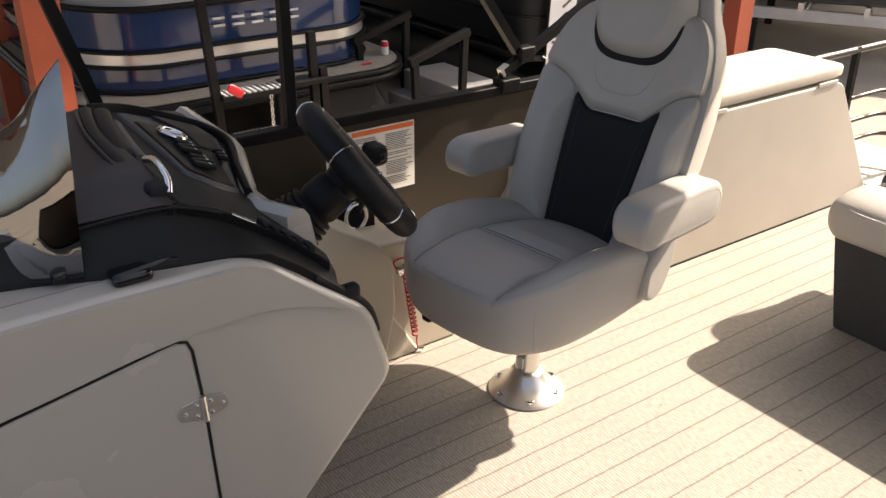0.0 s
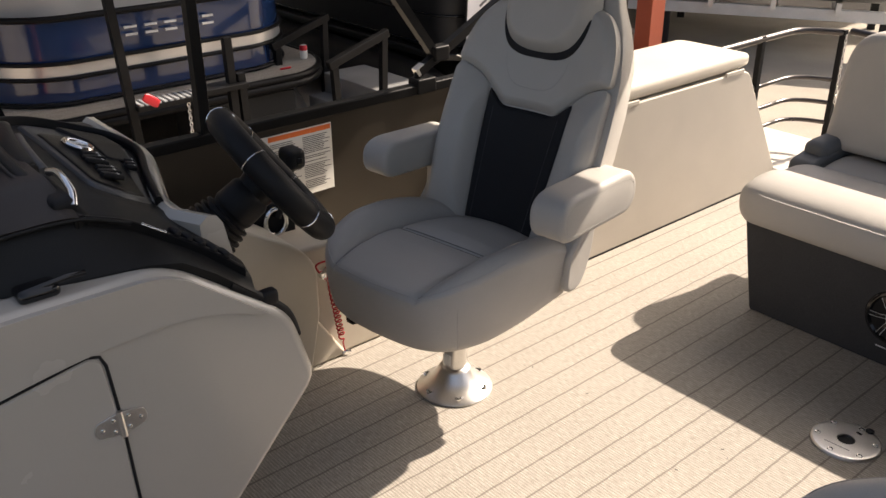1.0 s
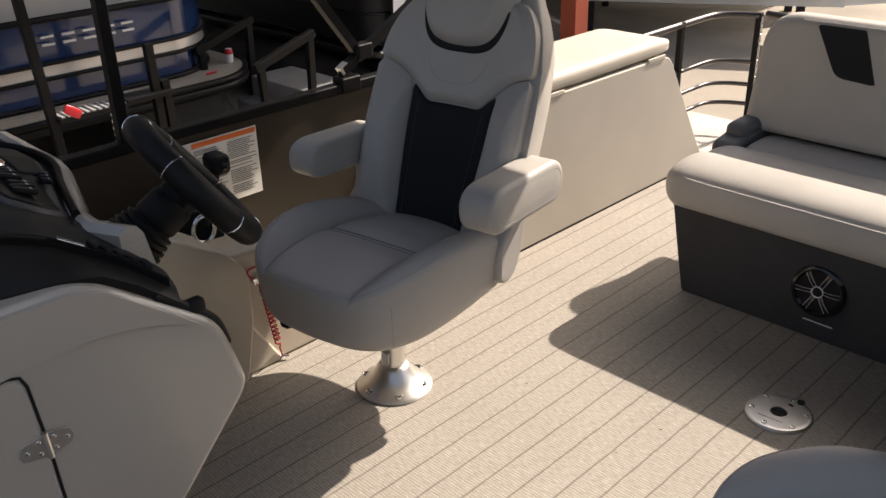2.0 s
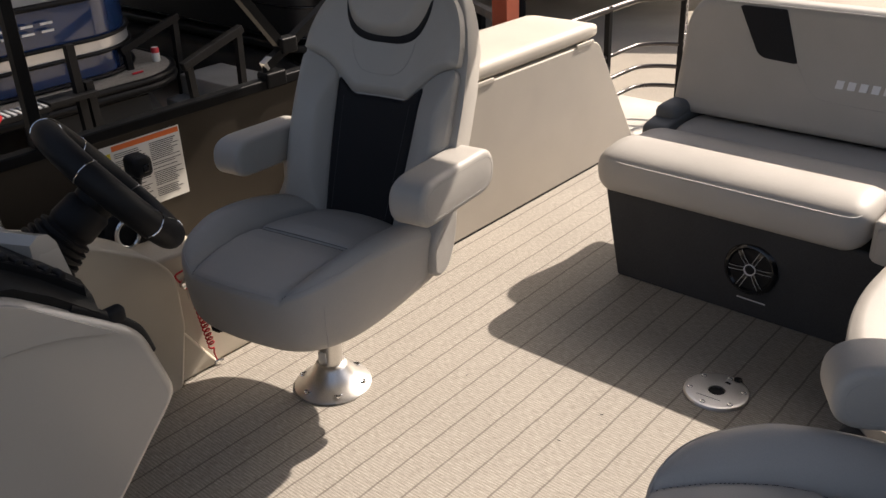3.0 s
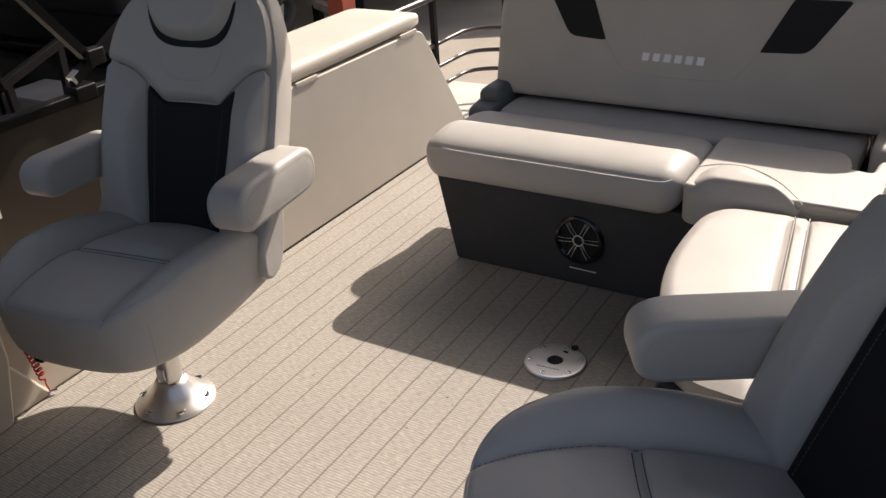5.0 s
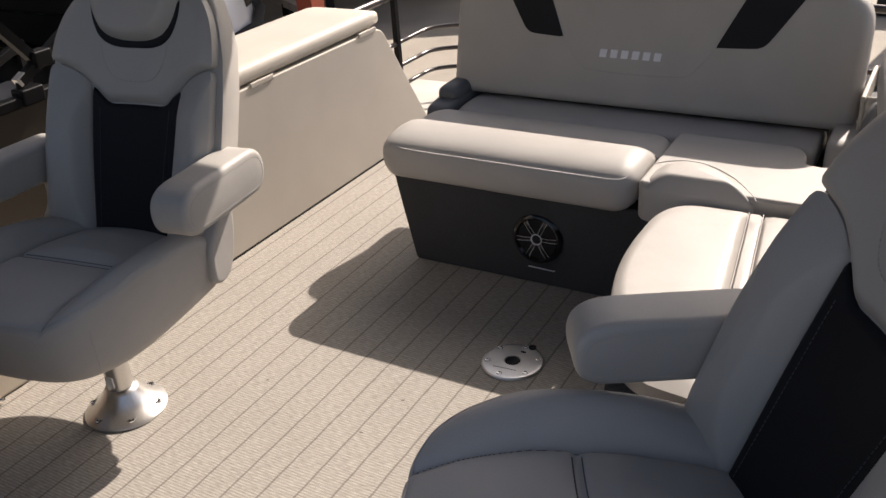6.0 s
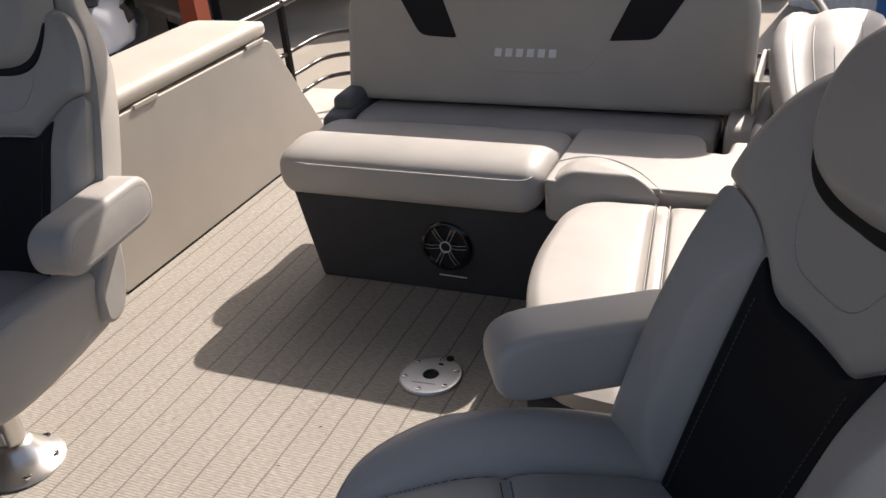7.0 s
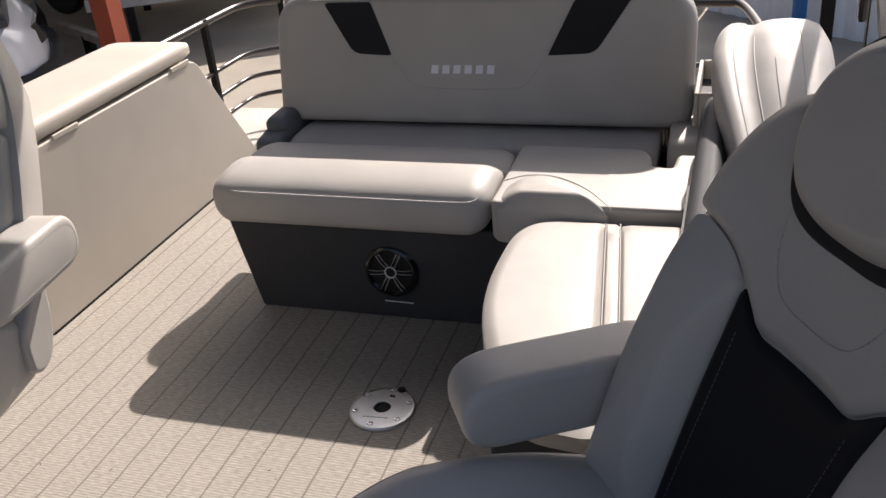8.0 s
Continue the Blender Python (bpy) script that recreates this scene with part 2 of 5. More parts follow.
def bm_soft(lo, hi, r=0.04, seg=4, puff=0.0, n=6):
    """A rounded, slightly swollen cushion block."""
    bm = bmesh.new()
    c = [(a + b) / 2 for a, b in zip(lo, hi)]
    h = [(b - a) / 2 for a, b in zip(lo, hi)]
    bmesh.ops.create_cube(bm, size=2)
    bmesh.ops.subdivide_edges(bm, edges=bm.edges, cuts=n * 2 - 1, use_grid_fill=True)
    for v in bm.verts:
        p = []
        inner = [max(hh - r, 1e-4) for hh in h]
        # spread the cuts so that corners get enough of them
        for k in range(3):
            t = v.co[k]
            p.append(math.copysign(abs(t) ** 0.8, t) * h[k])
        core = Vector([max(-inner[k], min(inner[k], p[k])) for k in range(3)])
        off = Vector(p) - core
        if off.length > 1e-6:
            off = off.normalized() * r
        q = core + off
        if puff:
            s = [1 - min(1, abs(q[k]) / h[k]) ** 2 for k in range(3)]
            q.z += math.copysign(1, q.z) * puff * s[0] ** 0.5 * s[1] ** 0.5 * (abs(q.z) / h[2])
            q.y += math.copysign(1, q.y) * puff * 0.5 * s[0] ** 0.5 * s[2] ** 0.5 * (abs(q.y) / h[1])
            q.x += math.copysign(1, q.x) * puff * 0.5 * s[1] ** 0.5 * s[2] ** 0.5 * (abs(q.x) / h[0])
        v.co = q + Vector(c)
    return bm


def bm_loft(rings, cap=True, closed=True):
    """Skin between rings with equal counts of points."""
    bm = bmesh.new()
    rows = [[bm.verts.new(p) for p in ring] for ring in rings]
    n = len(rows[0])
    for a, b in zip(rows, rows[1:]):
        for i in range(n if closed else n - 1):
            j = (i + 1) % n
            bm.faces.new((a[i], a[j], b[j], b[i]))
    if cap:
        bm.faces.new(rows[0][::-1])
        bm.faces.new(rows[-1])
    return bm


def bm_lathe(profile, seg=40, axis_at=(0, 0, 0)):
    """profile: (radius, height) pairs, turned round z."""
    rings = [[Vector((r * math.cos(2 * math.pi * i / seg), r * math.sin(2 * math.pi * i / seg), z)) + Vector(axis_at) for i in range(seg)] for r, z in profile]
    return bm_loft(rings)


def bm_prism(outline, depth, fmap=lambda u, v, w: (u, v, w), w0=0.0):
    """A flat outline (u, v) given a thickness."""
    return bm_loft([[Vector(fmap(u, v, w)) for u, v in outline] for w in (w0, w0 + depth)])


def rounded(points, r=0.03, seg=6):
    """An outline with its corners rounded."""
    out = []
    n = len(points)
    for i, p in enumerate(points):
        rr = p[2] if len(p) > 2 else r
        p = Vector(p[:2])
        a, b = Vector(points[i - 1][:2]) - p, Vector(points[(i + 1) % n][:2]) - p
        ra = min(rr, a.length * 0.49)
        rb = min(rr, b.length * 0.49)
        s, e = p + a.normalized() * ra, p + b.normalized() * rb
        for k in range(seg + 1):
            t = k / seg
            out.append((1 - t) ** 2 * s + 2 * t * (1 - t) * p + t * t * e)
    return [(q.x, q.y) for q in out]


def resample(outline, n):
    pts = [Vector(p) for p in outline]
    pts.append(pts[0])
    cum = [0]
    for a, b in zip(pts, pts[1:]):
        cum.append(cum[-1] + (b - a).length)
    out, j = [], 0
    for i in range(n):
        s = cum[-1] * i / n
        while cum[j + 1] < s:
            j += 1
        t = (s - cum[j]) / max(cum[j + 1] - cum[j], 1e-9)
        out.append(pts[j].lerp(pts[j + 1], t))
    return [(p.x, p.y) for p in out]


def bm_pad(outline, height, fmap, n=72, skirt=0.012, edge=0.16, rings=7, centre=None):
    """An upholstered pad on a surface: outline (u, v), rising to height within the edge share, with a skirt below.
    fmap(u, v, w) gives the place w above the surface."""
    pts = resample(outline, n)
    if centre is None:
        centre = (sum(p[0] for p in pts) / n, sum(p[1] for p in pts) / n)
    levels = [(1.0, -skirt), (1.0, 0.0)]
    for k in range(1, rings + 1):
        t = k / rings
        share = 1 - edge * t
        levels.append((share, height * math.sin(t * math.pi / 2)))
    for k in range(1, 5):
        levels.append(((1 - edge) * (1 - k / 5), height * (1 + 0.10 * k / 5)))
    bm = bmesh.new()
    rows = []
    for s, w in levels:
        rows.append([bm.verts.new(fmap(centre[0] + (u - centre[0]) * s, centre[1] + (v - centre[1]) * s, w)) for u, v in pts])
    for a, b in zip(rows, rows[1:]):
        for i in range(n):
            j = (i + 1) % n
            bm.faces.new((a[i], a[j], b[j], b[i]))
    tip = bm.verts.new(fmap(*centre, height * 1.1))
    for i in range(n):
        bm.faces.new((rows[-1][i], rows[-1][(i + 1) % n], tip))
    return bm


def bm_tube(points, radius, seg=10, square=False, closed=False):
    """A tube, round or square, along a line of points."""
    pts = [Vector(p) for p in points]
    rings = []
    n = len(pts)
    side = None
    for i, p in enumerate(pts):
        if closed:
            d = (pts[(i + 1) % n] - pts[i - 1]).normalized()
        else:
            d = (pts[min(i + 1, n - 1)] - pts[max(i - 1, 0)]).normalized()
        ref = Vector((0, 0, 1)) if abs(d.z) < 0.95 else Vector((1, 0, 0))
        side = d.cross(ref).normalized() if side is None else (side - d * side.dot(d)).normalized()
        up = side.cross(d)
        k = 4 if square else seg
        rings.append([p + radius * (math.sqrt(2) if square else 1) * (side * math.cos(2 * math.pi * (j + (0.5 if square else 0)) / k) + up * math.sin(2 * math.pi * (j + (0.5 if square else 0)) / k)) for j in range(k)])
    if closed:
        bm = bm_loft(rings + [rings[0]], cap=False)
        bmesh.ops.remove_doubles(bm, verts=bm.verts, dist=1e-6)
        return bm
    return bm_loft(rings)


def smooth_line(points, per=8, closed=False):
    """Catmull-Rom through the points."""
    P = [Vector(p) for p in points]
    n = len(P)
    out = []
    for i in range(n if closed else n - 1):
        p0 = P[i - 1] if closed or i else P[0]
        p1, p2 = P[i], P[(i + 1) % n]
        p3 = P[(i + 2) % n] if closed else P[min(i + 2, n - 1)]
        for k in range(per):
            t = k / per
            out.append(0.5 * (2 * p1 + (p2 - p0) * t + (2 * p0 - 5 * p1 + 4 * p2 - p3) * t * t + (3 * p1 - p0 - 3 * p2 + p3) * t ** 3))
    if not closed:
        out.append(P[-1])
    return out


# ---- the boat's deck, fence and pod ----
deck = part("deck", bm_box((-0.80, -4.2, -0.06), (2.02, 2.32, 0.0)), DECK, smooth=False)
tagged(deck, "tan woven vinyl boat deck with dark seams", "deck", kind="structure")
swim = part("swim_deck", bm_box((-0.98, 2.325, -0.08), (2.02, 3.05, -0.03)), CREAM_DECK, smooth=False)
tagged(swim, "smooth cream rear boarding deck", "deck", kind="structure")


def pontoon(x):
    prof = [(0.02, -4.6), (0.18, -4.3), (0.28, -3.8), (0.30, -3.0), (0.30, 3.0), (0.26, 3.05)]
    bm = bm_lathe(prof, 28)
    bmesh.ops.transform(bm, matrix=pose(x, 0, -0.42, -90), verts=bm.verts)
    ob = part("pontoon", bm, TUBE_ALU)
    return tagged(ob, "dull aluminium pontoon tube under the deck", "pontoon", group="pontoons of the boat")


for px in (-0.45, 1.65):
    pontoon(px)

FX = -0.76  # inner face of the starboard fence


def fence(name, x0, x1, y0, y1, label):
    f = thing(name, label, "fence", kind="structure")
    part("panel", bm_box((x0 + 0.012, y0, 0.03), (x1 - 0.012, y1, 0.69)), BRONZE, f, smooth=False)
    part("top_rail", bm_box((x0, y0, 0.69), (x1, y1, 0.725)), BLACK_SATIN, f, bevel=0.006)
    part("bottom_rail", bm_box((x0, y0, 0.0), (x1, y1, 0.035)), BLACK_SATIN, f, bevel=0.006)
    return f


fence("wall_starboard", FX - 0.045, FX, -4.2, 0.86, "bronze fence panel with a black top rail")
fence("wall_port", 1.95, 1.995, -4.2, 1.45, "bronze fence panel with a black top rail")

# fence label: white sheet of warnings
lab = thing("warning_label", "white warning label with orange and yellow bands on the fence", "label")
LX = FX + 0.002 - 0.012
part("sheet", bm_box((LX, -0.285, 0.44), (LX + 0.002, 0.047, 0.668)), WHITE_LABEL, lab, smooth=False)
part("orange_band", bm_box((LX + 0.002, -0.19, 0.648), (LX + 0.003, 0.043, 0.664)), ORANGE, lab, smooth=False)
part("yellow_band", bm_box((LX + 0.002, -0.281, 0.585), (LX + 0.003, -0.197, 0.645)), YELLOW, lab, smooth=False)
rng = random.Random(4)
bm = bmesh.new()
for col, (a, b) in enumerate(((-0.185, -0.075), (-0.065, 0.04))):
    z = 0.638
    while z > 0.452:
        if rng.random() < 0.86:
            bm_box((LX + 0.002, a, z - 0.0021), (LX + 0.003, a + (b - a) * rng.uniform(0.7, 1.0), z), bm)
        z -= 0.0060
z = 0.578
while z > 0.46:
    bm_box((LX + 0.002, -0.278, z - 0.0021), (LX + 0.003, -0.278 + 0.078 * rng.uniform(0.7, 1), z), bm)
    z -= 0.0060
tagged(part("print", bm, INK, lab, smooth=False), kind="stuff")

# rear pod beside the gate
PX0, PX1 = -0.755, -0.40
pod = thing("storage_pod", "cream vinyl storage pod with a hinged cushion lid", "storage pod")
side = rounded([(0.80, 0.004, 0.015), (2.31, 0.004, 0.02), (1.935, 0.588, 0.05), (0.80, 0.594, 0.02)], 0.02)
part("body", bm_prism(side, PX1 - PX0, lambda u, v, w: (PX0 + w, u, v)), POD_VINYL, pod, bevel=0.018)
part("lid", bm_soft((PX0 - 0.01, 0.78, 0.600), (PX1 - 0.004, 1.94, 0.664), 0.026, puff=0.007, n=8), POD_VINYL, pod)
for y in (1.06, 1.76):
    part("hinge", bm_box((PX1 - 0.004, y, 0.584), (PX1 + 0.005, y + 0.13, 0.603)), POD_VINYL, pod, bevel=0.004)
# black strip standing in for the shade where the pod meets the deck
part("base_gap_shade", bm_box((PX0, 0.81, 0.0), (PX1 + 0.002, 2.30, 0.006)), BLACK, pod, smooth=False)

# bits of grit on the deck
grit = bmesh.new()
for (gx, gy), ang in zip(((0.586, 0.189), (0.647, 0.333), (0.198, 0.274), (-0.010, 0.254), (0.617, 0.355)), (0.3, 1.9, 1.1, 2.6, 0.9)):
    d = Vector((math.cos(ang), math.sin(ang), 0)) * 0.0045
    side = Vector((-d.y, d.x, 0)) * 0.16
    base = Vector((gx, gy, 0.001))
    v = [grit.verts.new(p) for p in (base - d - side, base + d - side, base + d + side, base - d + side, base - d + Vector((0, 0, 0.0012)), base + d + Vector((0, 0, 0.0012)))]
    for f in ((0, 1, 5, 4), (2, 3, 4, 5), (0, 4, 3), (1, 2, 5), (0, 3, 2, 1)):
        grit.faces.new([v[k] for k in f])
tagged(part("grit", grit, DARK_STITCH, smooth=False), "few dark bits of grit on the deck", "grit", kind="stuff")

# ---- captain's chairs ----


def clamp01(t):
    return max(0.0, min(1.0, t))


def bolster_line(v):
    """Half width of the centre panel of the seat at v."""
    k = clamp01((0.20 - v) / 0.53)
    return 0.128 + 0.030 * math.sin(math.pi * k) + 0.020 * k


def seat_top(u, v, w):
    """The seat's upper surface: raised side bolsters, two domed centre panels with a tucked crease, a falling front."""
    z = 0.468 + 0.046 * clamp01((0.19 - v) / 0.32) ** 0.8
    side, edge = abs(u), bolster_line(v)
    if side > edge:
        t = clamp01((side - edge) / 0.075)
        z += 0.056 * math.sin(t * math.pi / 2) ** 0.8 * max(0.06, math.sin(math.pi * clamp01((v + 0.37) / 0.66)) ** 0.9)
    else:
        dome = (1 - (side / edge) ** 2) ** 0.7
        along = v + 0.062 - 0.008 * (u / 0.15) ** 2
        z += 0.008 * dome + 0.012 * dome * clamp01(along / 0.06) * clamp01((0.22 - v) / 0.1)
        z -= 0.009 * math.exp(-(along / 0.010) ** 2)
    z -= 0.009 * math.exp(-((side - edge) / 0.008) ** 2)
    drop = max(0.0, (-v - 0.19) / 0.15)
    z -= 0.022 * drop ** 2.0
    return Vector((u, v, z + w))


SEAT_PLAN = rounded([(-0.270, 0.235, 0.05), (-0.284, -0.05, 0.15), (-0.268, -0.22, 0.12), (-0.190, -0.332, 0.12), (0, -0.352, 0.18), (0.190, -0.332, 0.12), (0.268, -0.22, 0.12), (0.284, -0.05, 0.15), (0.270, 0.235, 0.05)], 0.05, 14)
SEAT_HUB = -0.05


def seat_rim(u, v, s):
    """A point of the seat's top at the share s of its outline, rounded over towards the rim."""
    uu, vv = u * s, SEAT_HUB + (v - SEAT_HUB) * s
    front = clamp01((-vv - 0.20) / 0.12)
    reach, fall = 0.16 - 0.09 * front, 0.036 - 0.018 * front
    k = max(0.0, (s - (1 - reach)) / reach)
    return seat_top(uu, vv, -fall * (1 - math.sqrt(max(0.0, 1 - k * k * 0.96))))


def bm_seat():
    """The seat's top, dense enough for its grooves, rolled over at the rim."""
    pts = resample(SEAT_PLAN, 264)
    bm = bmesh.new()
    rows = []
    for k in range(96):
        rows.append([bm.verts.new(seat_rim(u, v, 1 - (k / 96) ** 1.25)) for u, v in pts])
    for a, b in zip(rows, rows[1:]):
        for q in range(264):
            r = (q + 1) % 264
            bm.faces.new((a[q], a[r], b[r], b[q]))
    bm.faces.new(rows[-1])
    return bm


def bm_bowl():
    """The seat's lower shell: upright front and sides, tucked under at the bottom."""
    pts = resample(SEAT_PLAN, 264)
    rings = []
    for d, s in ((-0.014, 0.30), (-0.008, 0.60), (0.0, 0.84), (0.007, 0.895), (0.017, 0.935), (0.033, 0.962), (0.058, 0.982), (0.09, 0.992)):
        rings.append([Vector((u * s, SEAT_HUB + (v - SEAT_HUB) * s, 0.322 + d)) for u, v in pts])
    for f in (0.3, 0.6, 0.85, 1.0):
        ring = []
        for u, v in pts:
            low, high = 0.42, seat_rim(u, v, 1.0).z
            swell = 0.992 + 0.008 * f + 0.010 * math.sin(math.pi * f)
            ring.append(Vector((u * swell, SEAT_HUB + (v - SEAT_HUB) * swell, low + (high - low) * f)))
        rings.append(ring)
    # the rim turns in below the cushion
    for s, z in ((0.93, 0.44), (0.5, 0.42)):
        rings.append([Vector((u * s, SEAT_HUB + (v - SEAT_HUB) * s, z)) for u, v in pts])
    return bm_loft(rings)


def back_face(u, v, w):
    """The backrest's front surface: v is the height, it leans back and wraps forward at the sides."""
    lean = 0.196 + (v - 0.47) * 0.43 + 0.05 * max(0.0, 0.47 - v)
    wrap = 0.055 * (abs(u) / 0.27) ** 2.0 * (1 - max(0, v - 0.9) * 0.9)
    return Vector((u, lean - wrap - w * 0.92, v + w * 0.38))


def bm_dashes(path, length, gap, r):
    """A row of stitches along a line."""
    pts = [Vector(p) for p in path]
    cum = [0.0]
    for a, b in zip(pts, pts[1:]):
        cum.append(cum[-1] + (b - a).length)

    def at(s):
        j = 0
        while j < len(cum) - 2 and cum[j + 1] < s:
            j += 1
        return pts[j].lerp(pts[j + 1], (s - cum[j]) / max(cum[j + 1] - cum[j], 1e-9))

    verts, faces = [], []
    s = 0.0
    while s + length < cum[-1]:
        a, b = at(s), at(s + length)
        d = (b - a).normalized()
        n = d.cross(Vector((0.31, 0.2, 0.93))).normalized()
        m = d.cross(n)
        k = len(verts)
        for p in (a, b):
            verts += [p + n * r, p + m * r, p - n * r, p - m * r]
        faces += [(k + j, k + (j + 1) % 4, k + 4 + (j + 1) % 4, k + 4 + j) for j in range(4)] + [(k + 3, k + 2, k + 1, k), (k + 4, k + 5, k + 6, k + 7)]
        s += length + gap
    bm = bmesh.new()
    made = [bm.verts.new(v) for v in verts]
    for f in faces:
        bm.faces.new([made[j] for j in f])
    return bm


def bm_arm(y0, y1, x0, x1, r=0.017):
    """An arm pad: a slab with round ends, its long edges rolled over by r."""
    prof = resample(rounded([(y0, 0.586, 0.058), (y1, 0.578, 0.07), (y1, 0.704, 0.070), (y0, 0.711, 0.085)], 0.06, 10), 88)
    cy = sum(p[0] for p in prof) / len(prof)
    cz = sum(p[1] for p in prof) / len(prof)
    hy, hz = (y1 - y0) / 2, 0.066
    rings = []
    for k in range(9):
        t = math.pi / 2 * k / 8
        rings.append((x0 + r * (1 - math.sin(t)), r * (1 - math.cos(t))))
    rings = rings[::-1]
    far = [(x1 - (x - x0), d) for x, d in rings[::-1]]
    skin = []
    for x, d in [(x0 - 0.003, 0.05), (x0 - 0.002, 0.032)] + rings + far + [(x1 + 0.002, 0.032), (x1 + 0.003, 0.05)]:
        skin.append([Vector((x, cy + (u - cy) * (1 - d / hy), cz + (v - cz) * (1 - d / hz))) for u, v in prof])
    return bm_loft(skin), prof, (cy, cz, hy, hz)


def build_chair(name, label, group):
    c = thing(name, label, "chair", group=group)
    part("pedestal", bm_lathe([(0.036, 0.05), (0.036, 0.318)], 28), BRUSHED, c, "brushed aluminium post")
    part("base_plate", bm_lathe([(0.114, 0.0), (0.115, 0.006), (0.108, 0.013), (0.085, 0.024), (0.064, 0.046), (0.050, 0.068), (0.043, 0.079), (0.0365, 0.081)], 48), BRUSHED, c, "flared round aluminium floor base")
    for k in range(6):
        a = 2 * math.pi * (k + 0.3) / 6
        p = Vector((0.092 * math.cos(a), 0.092 * math.sin(a), 0.0))
        part("bolt_hole", bm_lathe([(0.0125, 0.012), (0.0125, 0.0215), (0.0095, 0.0225), (0.009, 0.0205)], 16, p), CHROME, c)
        part("bolt", bm_lathe([(0.009, 0.014), (0.009, 0.0195), (0.006, 0.0215), (0.003, 0.0195)], 12, p), BLACK_SATIN, c)
    part("lock_sticker", bm_box((-0.012, -0.039, 0.095), (0.014, -0.034, 0.13)), WHITE_LABEL, c, bevel=0.002)
    part("seat_lever", bm_soft((-0.145, -0.30, 0.302), (-0.11, -0.20, 0.330), 0.009, n=3), BLACK, c)
    part("slide_plate", bm_box((-0.11, -0.13, 0.306), (0.11, 0.14, 0.336)), BLACK_SATIN, c, bevel=0.004)
    shell = part("seat_shell", bm_bowl(), VINYL, c)
    for s in (-1, 1):
        upright = [(s * 0.2415, -0.2725, 0.36 + 0.115 * k / 8) for k in range(9)]
        part("corner_seam", bm_tube([Vector((x * (1 + 0.004 * math.sin(k)), y, z)) for k, (x, y, z) in enumerate(upright)], 0.0010, 5), SEAM, shell)
    cushion = part("seat_cushion", bm_seat(), VINYL, c)
    for s in (-1, 1):
        seam = [seat_top(s * bolster_line(v), v, 0.0006) for v in [0.19 - 0.505 * k / 30 for k in range(31)]]
        part("seam", bm_tube(seam, 0.0013, 6), DARK_STITCH, cushion)
    for off in (-0.008, 0.008):
        crease = [seat_top(x, -0.062 + 0.008 * (x / 0.15) ** 2 + off, 0.0008) for x in [k * 0.0145 - 0.145 for k in range(21)]]
        part("crease_stitch", bm_dashes(crease, 0.006, 0.0018, 0.0013), DARK_STITCH, cushion)
    rim = [seat_rim(u, v, 0.975) + Vector((0, 0, 0.0008)) for u, v in resample(SEAT_PLAN, 160) if v < -0.10]
    k0 = max(range(len(rim)), key=lambda k: (rim[k] - rim[k - 1]).length)
    part("front_piping", bm_tube(rim[k0:] + rim[:k0], 0.0013, 6), SEAM, cushion)
    # backrest shell
    rings = []
    for v, hx, thick in ((0.352, 0.20, 0.07), (0.36, 0.225, 0.11), (0.38, 0.243, 0.15), (0.42, 0.255, 0.18), (0.48, 0.268, 0.19), (0.58, 0.284, 0.195), (0.70, 0.292, 0.195), (0.82, 0.289, 0.19), (0.93, 0.276, 0.175), (1.00, 0.252, 0.14), (1.04, 0.230, 0.125), (1.07, 0.209, 0.11), (1.10, 0.191, 0.10), (1.13, 0.178, 0.095), (1.165, 0.148, 0.085), (1.187, 0.105, 0.06), (1.196, 0.05, 0.03)):
        ring = []
        m = 24
        for k in range(m + 1):
            u = -hx + 2 * hx * k / m
            ring.append(back_face(u, v, -0.004 - 0.03 * (abs(u) / hx) ** 6))
        for k in range(m, -1, -1):
            u = -hx + 2 * hx * k / m
            ring.append(back_face(u, v, 0) + Vector((0, 0.045 + thick * max(0.0, 1 - (abs(u) / hx) ** 5.0) ** 0.5 * 0.85, -0.012)))
        rings.append(ring)
    part("back_shell", bm_loft(rings), VINYL, c)
    # front panels
    insert = rounded([(-0.118, 0.46), (0.118, 0.46), (0.138, 0.66, 0.1), (0.146, 0.838), (0.094, 0.792, 0.02), (-0.094, 0.792, 0.02), (-0.146, 0.838), (-0.138, 0.66, 0.1)], 0.010, 6)
    part("back_insert", bm_pad(insert, 0.008, back_face, edge=0.10, skirt=0.03, n=120), DARK_VINYL, c, "charcoal vinyl centre panel")
    for s in (-1, 1):
        part("back_bolster", bm_pad(rounded([(s * 0.122, 0.44), (s * 0.142, 0.66, 0.1), (s * 0.150, 0.842, 0.015), (s * 0.19, 0.876, 0.03), (s * 0.265, 0.906, 0.03), (s * 0.274, 0.72, 0.1), (s * 0.250, 0.44)], 0.03, 8), 0.046, back_face, edge=0.62, skirt=0.03, n=110, rings=10), VINYL, c)
        line = [back_face(s * 0.096 + s * 0.020 * (v - 0.47) / 0.32, v, 0.0098) for v in [0.48 + 0.31 * k / 12 for k in range(13)]]
        part("back_stitch", bm_dashes(line, 0.006, 0.003, 0.0009), INSERT_STITCH, c)
    yoke = rounded([(-0.095, 0.797), (0.095, 0.797), (0.146, 0.842, 0.02), (0.19, 0.880, 0.03), (0.265, 0.910), (0.258, 0.97, 0.05), (0.232, 1.035, 0.05), (0.18, 1.085, 0.03), (-0.18, 1.085, 0.03), (-0.232, 1.035, 0.05), (-0.258, 0.97, 0.05), (-0.265, 0.910), (-0.19, 0.880, 0.03), (-0.146, 0.842, 0.02)], 0.012, 6)
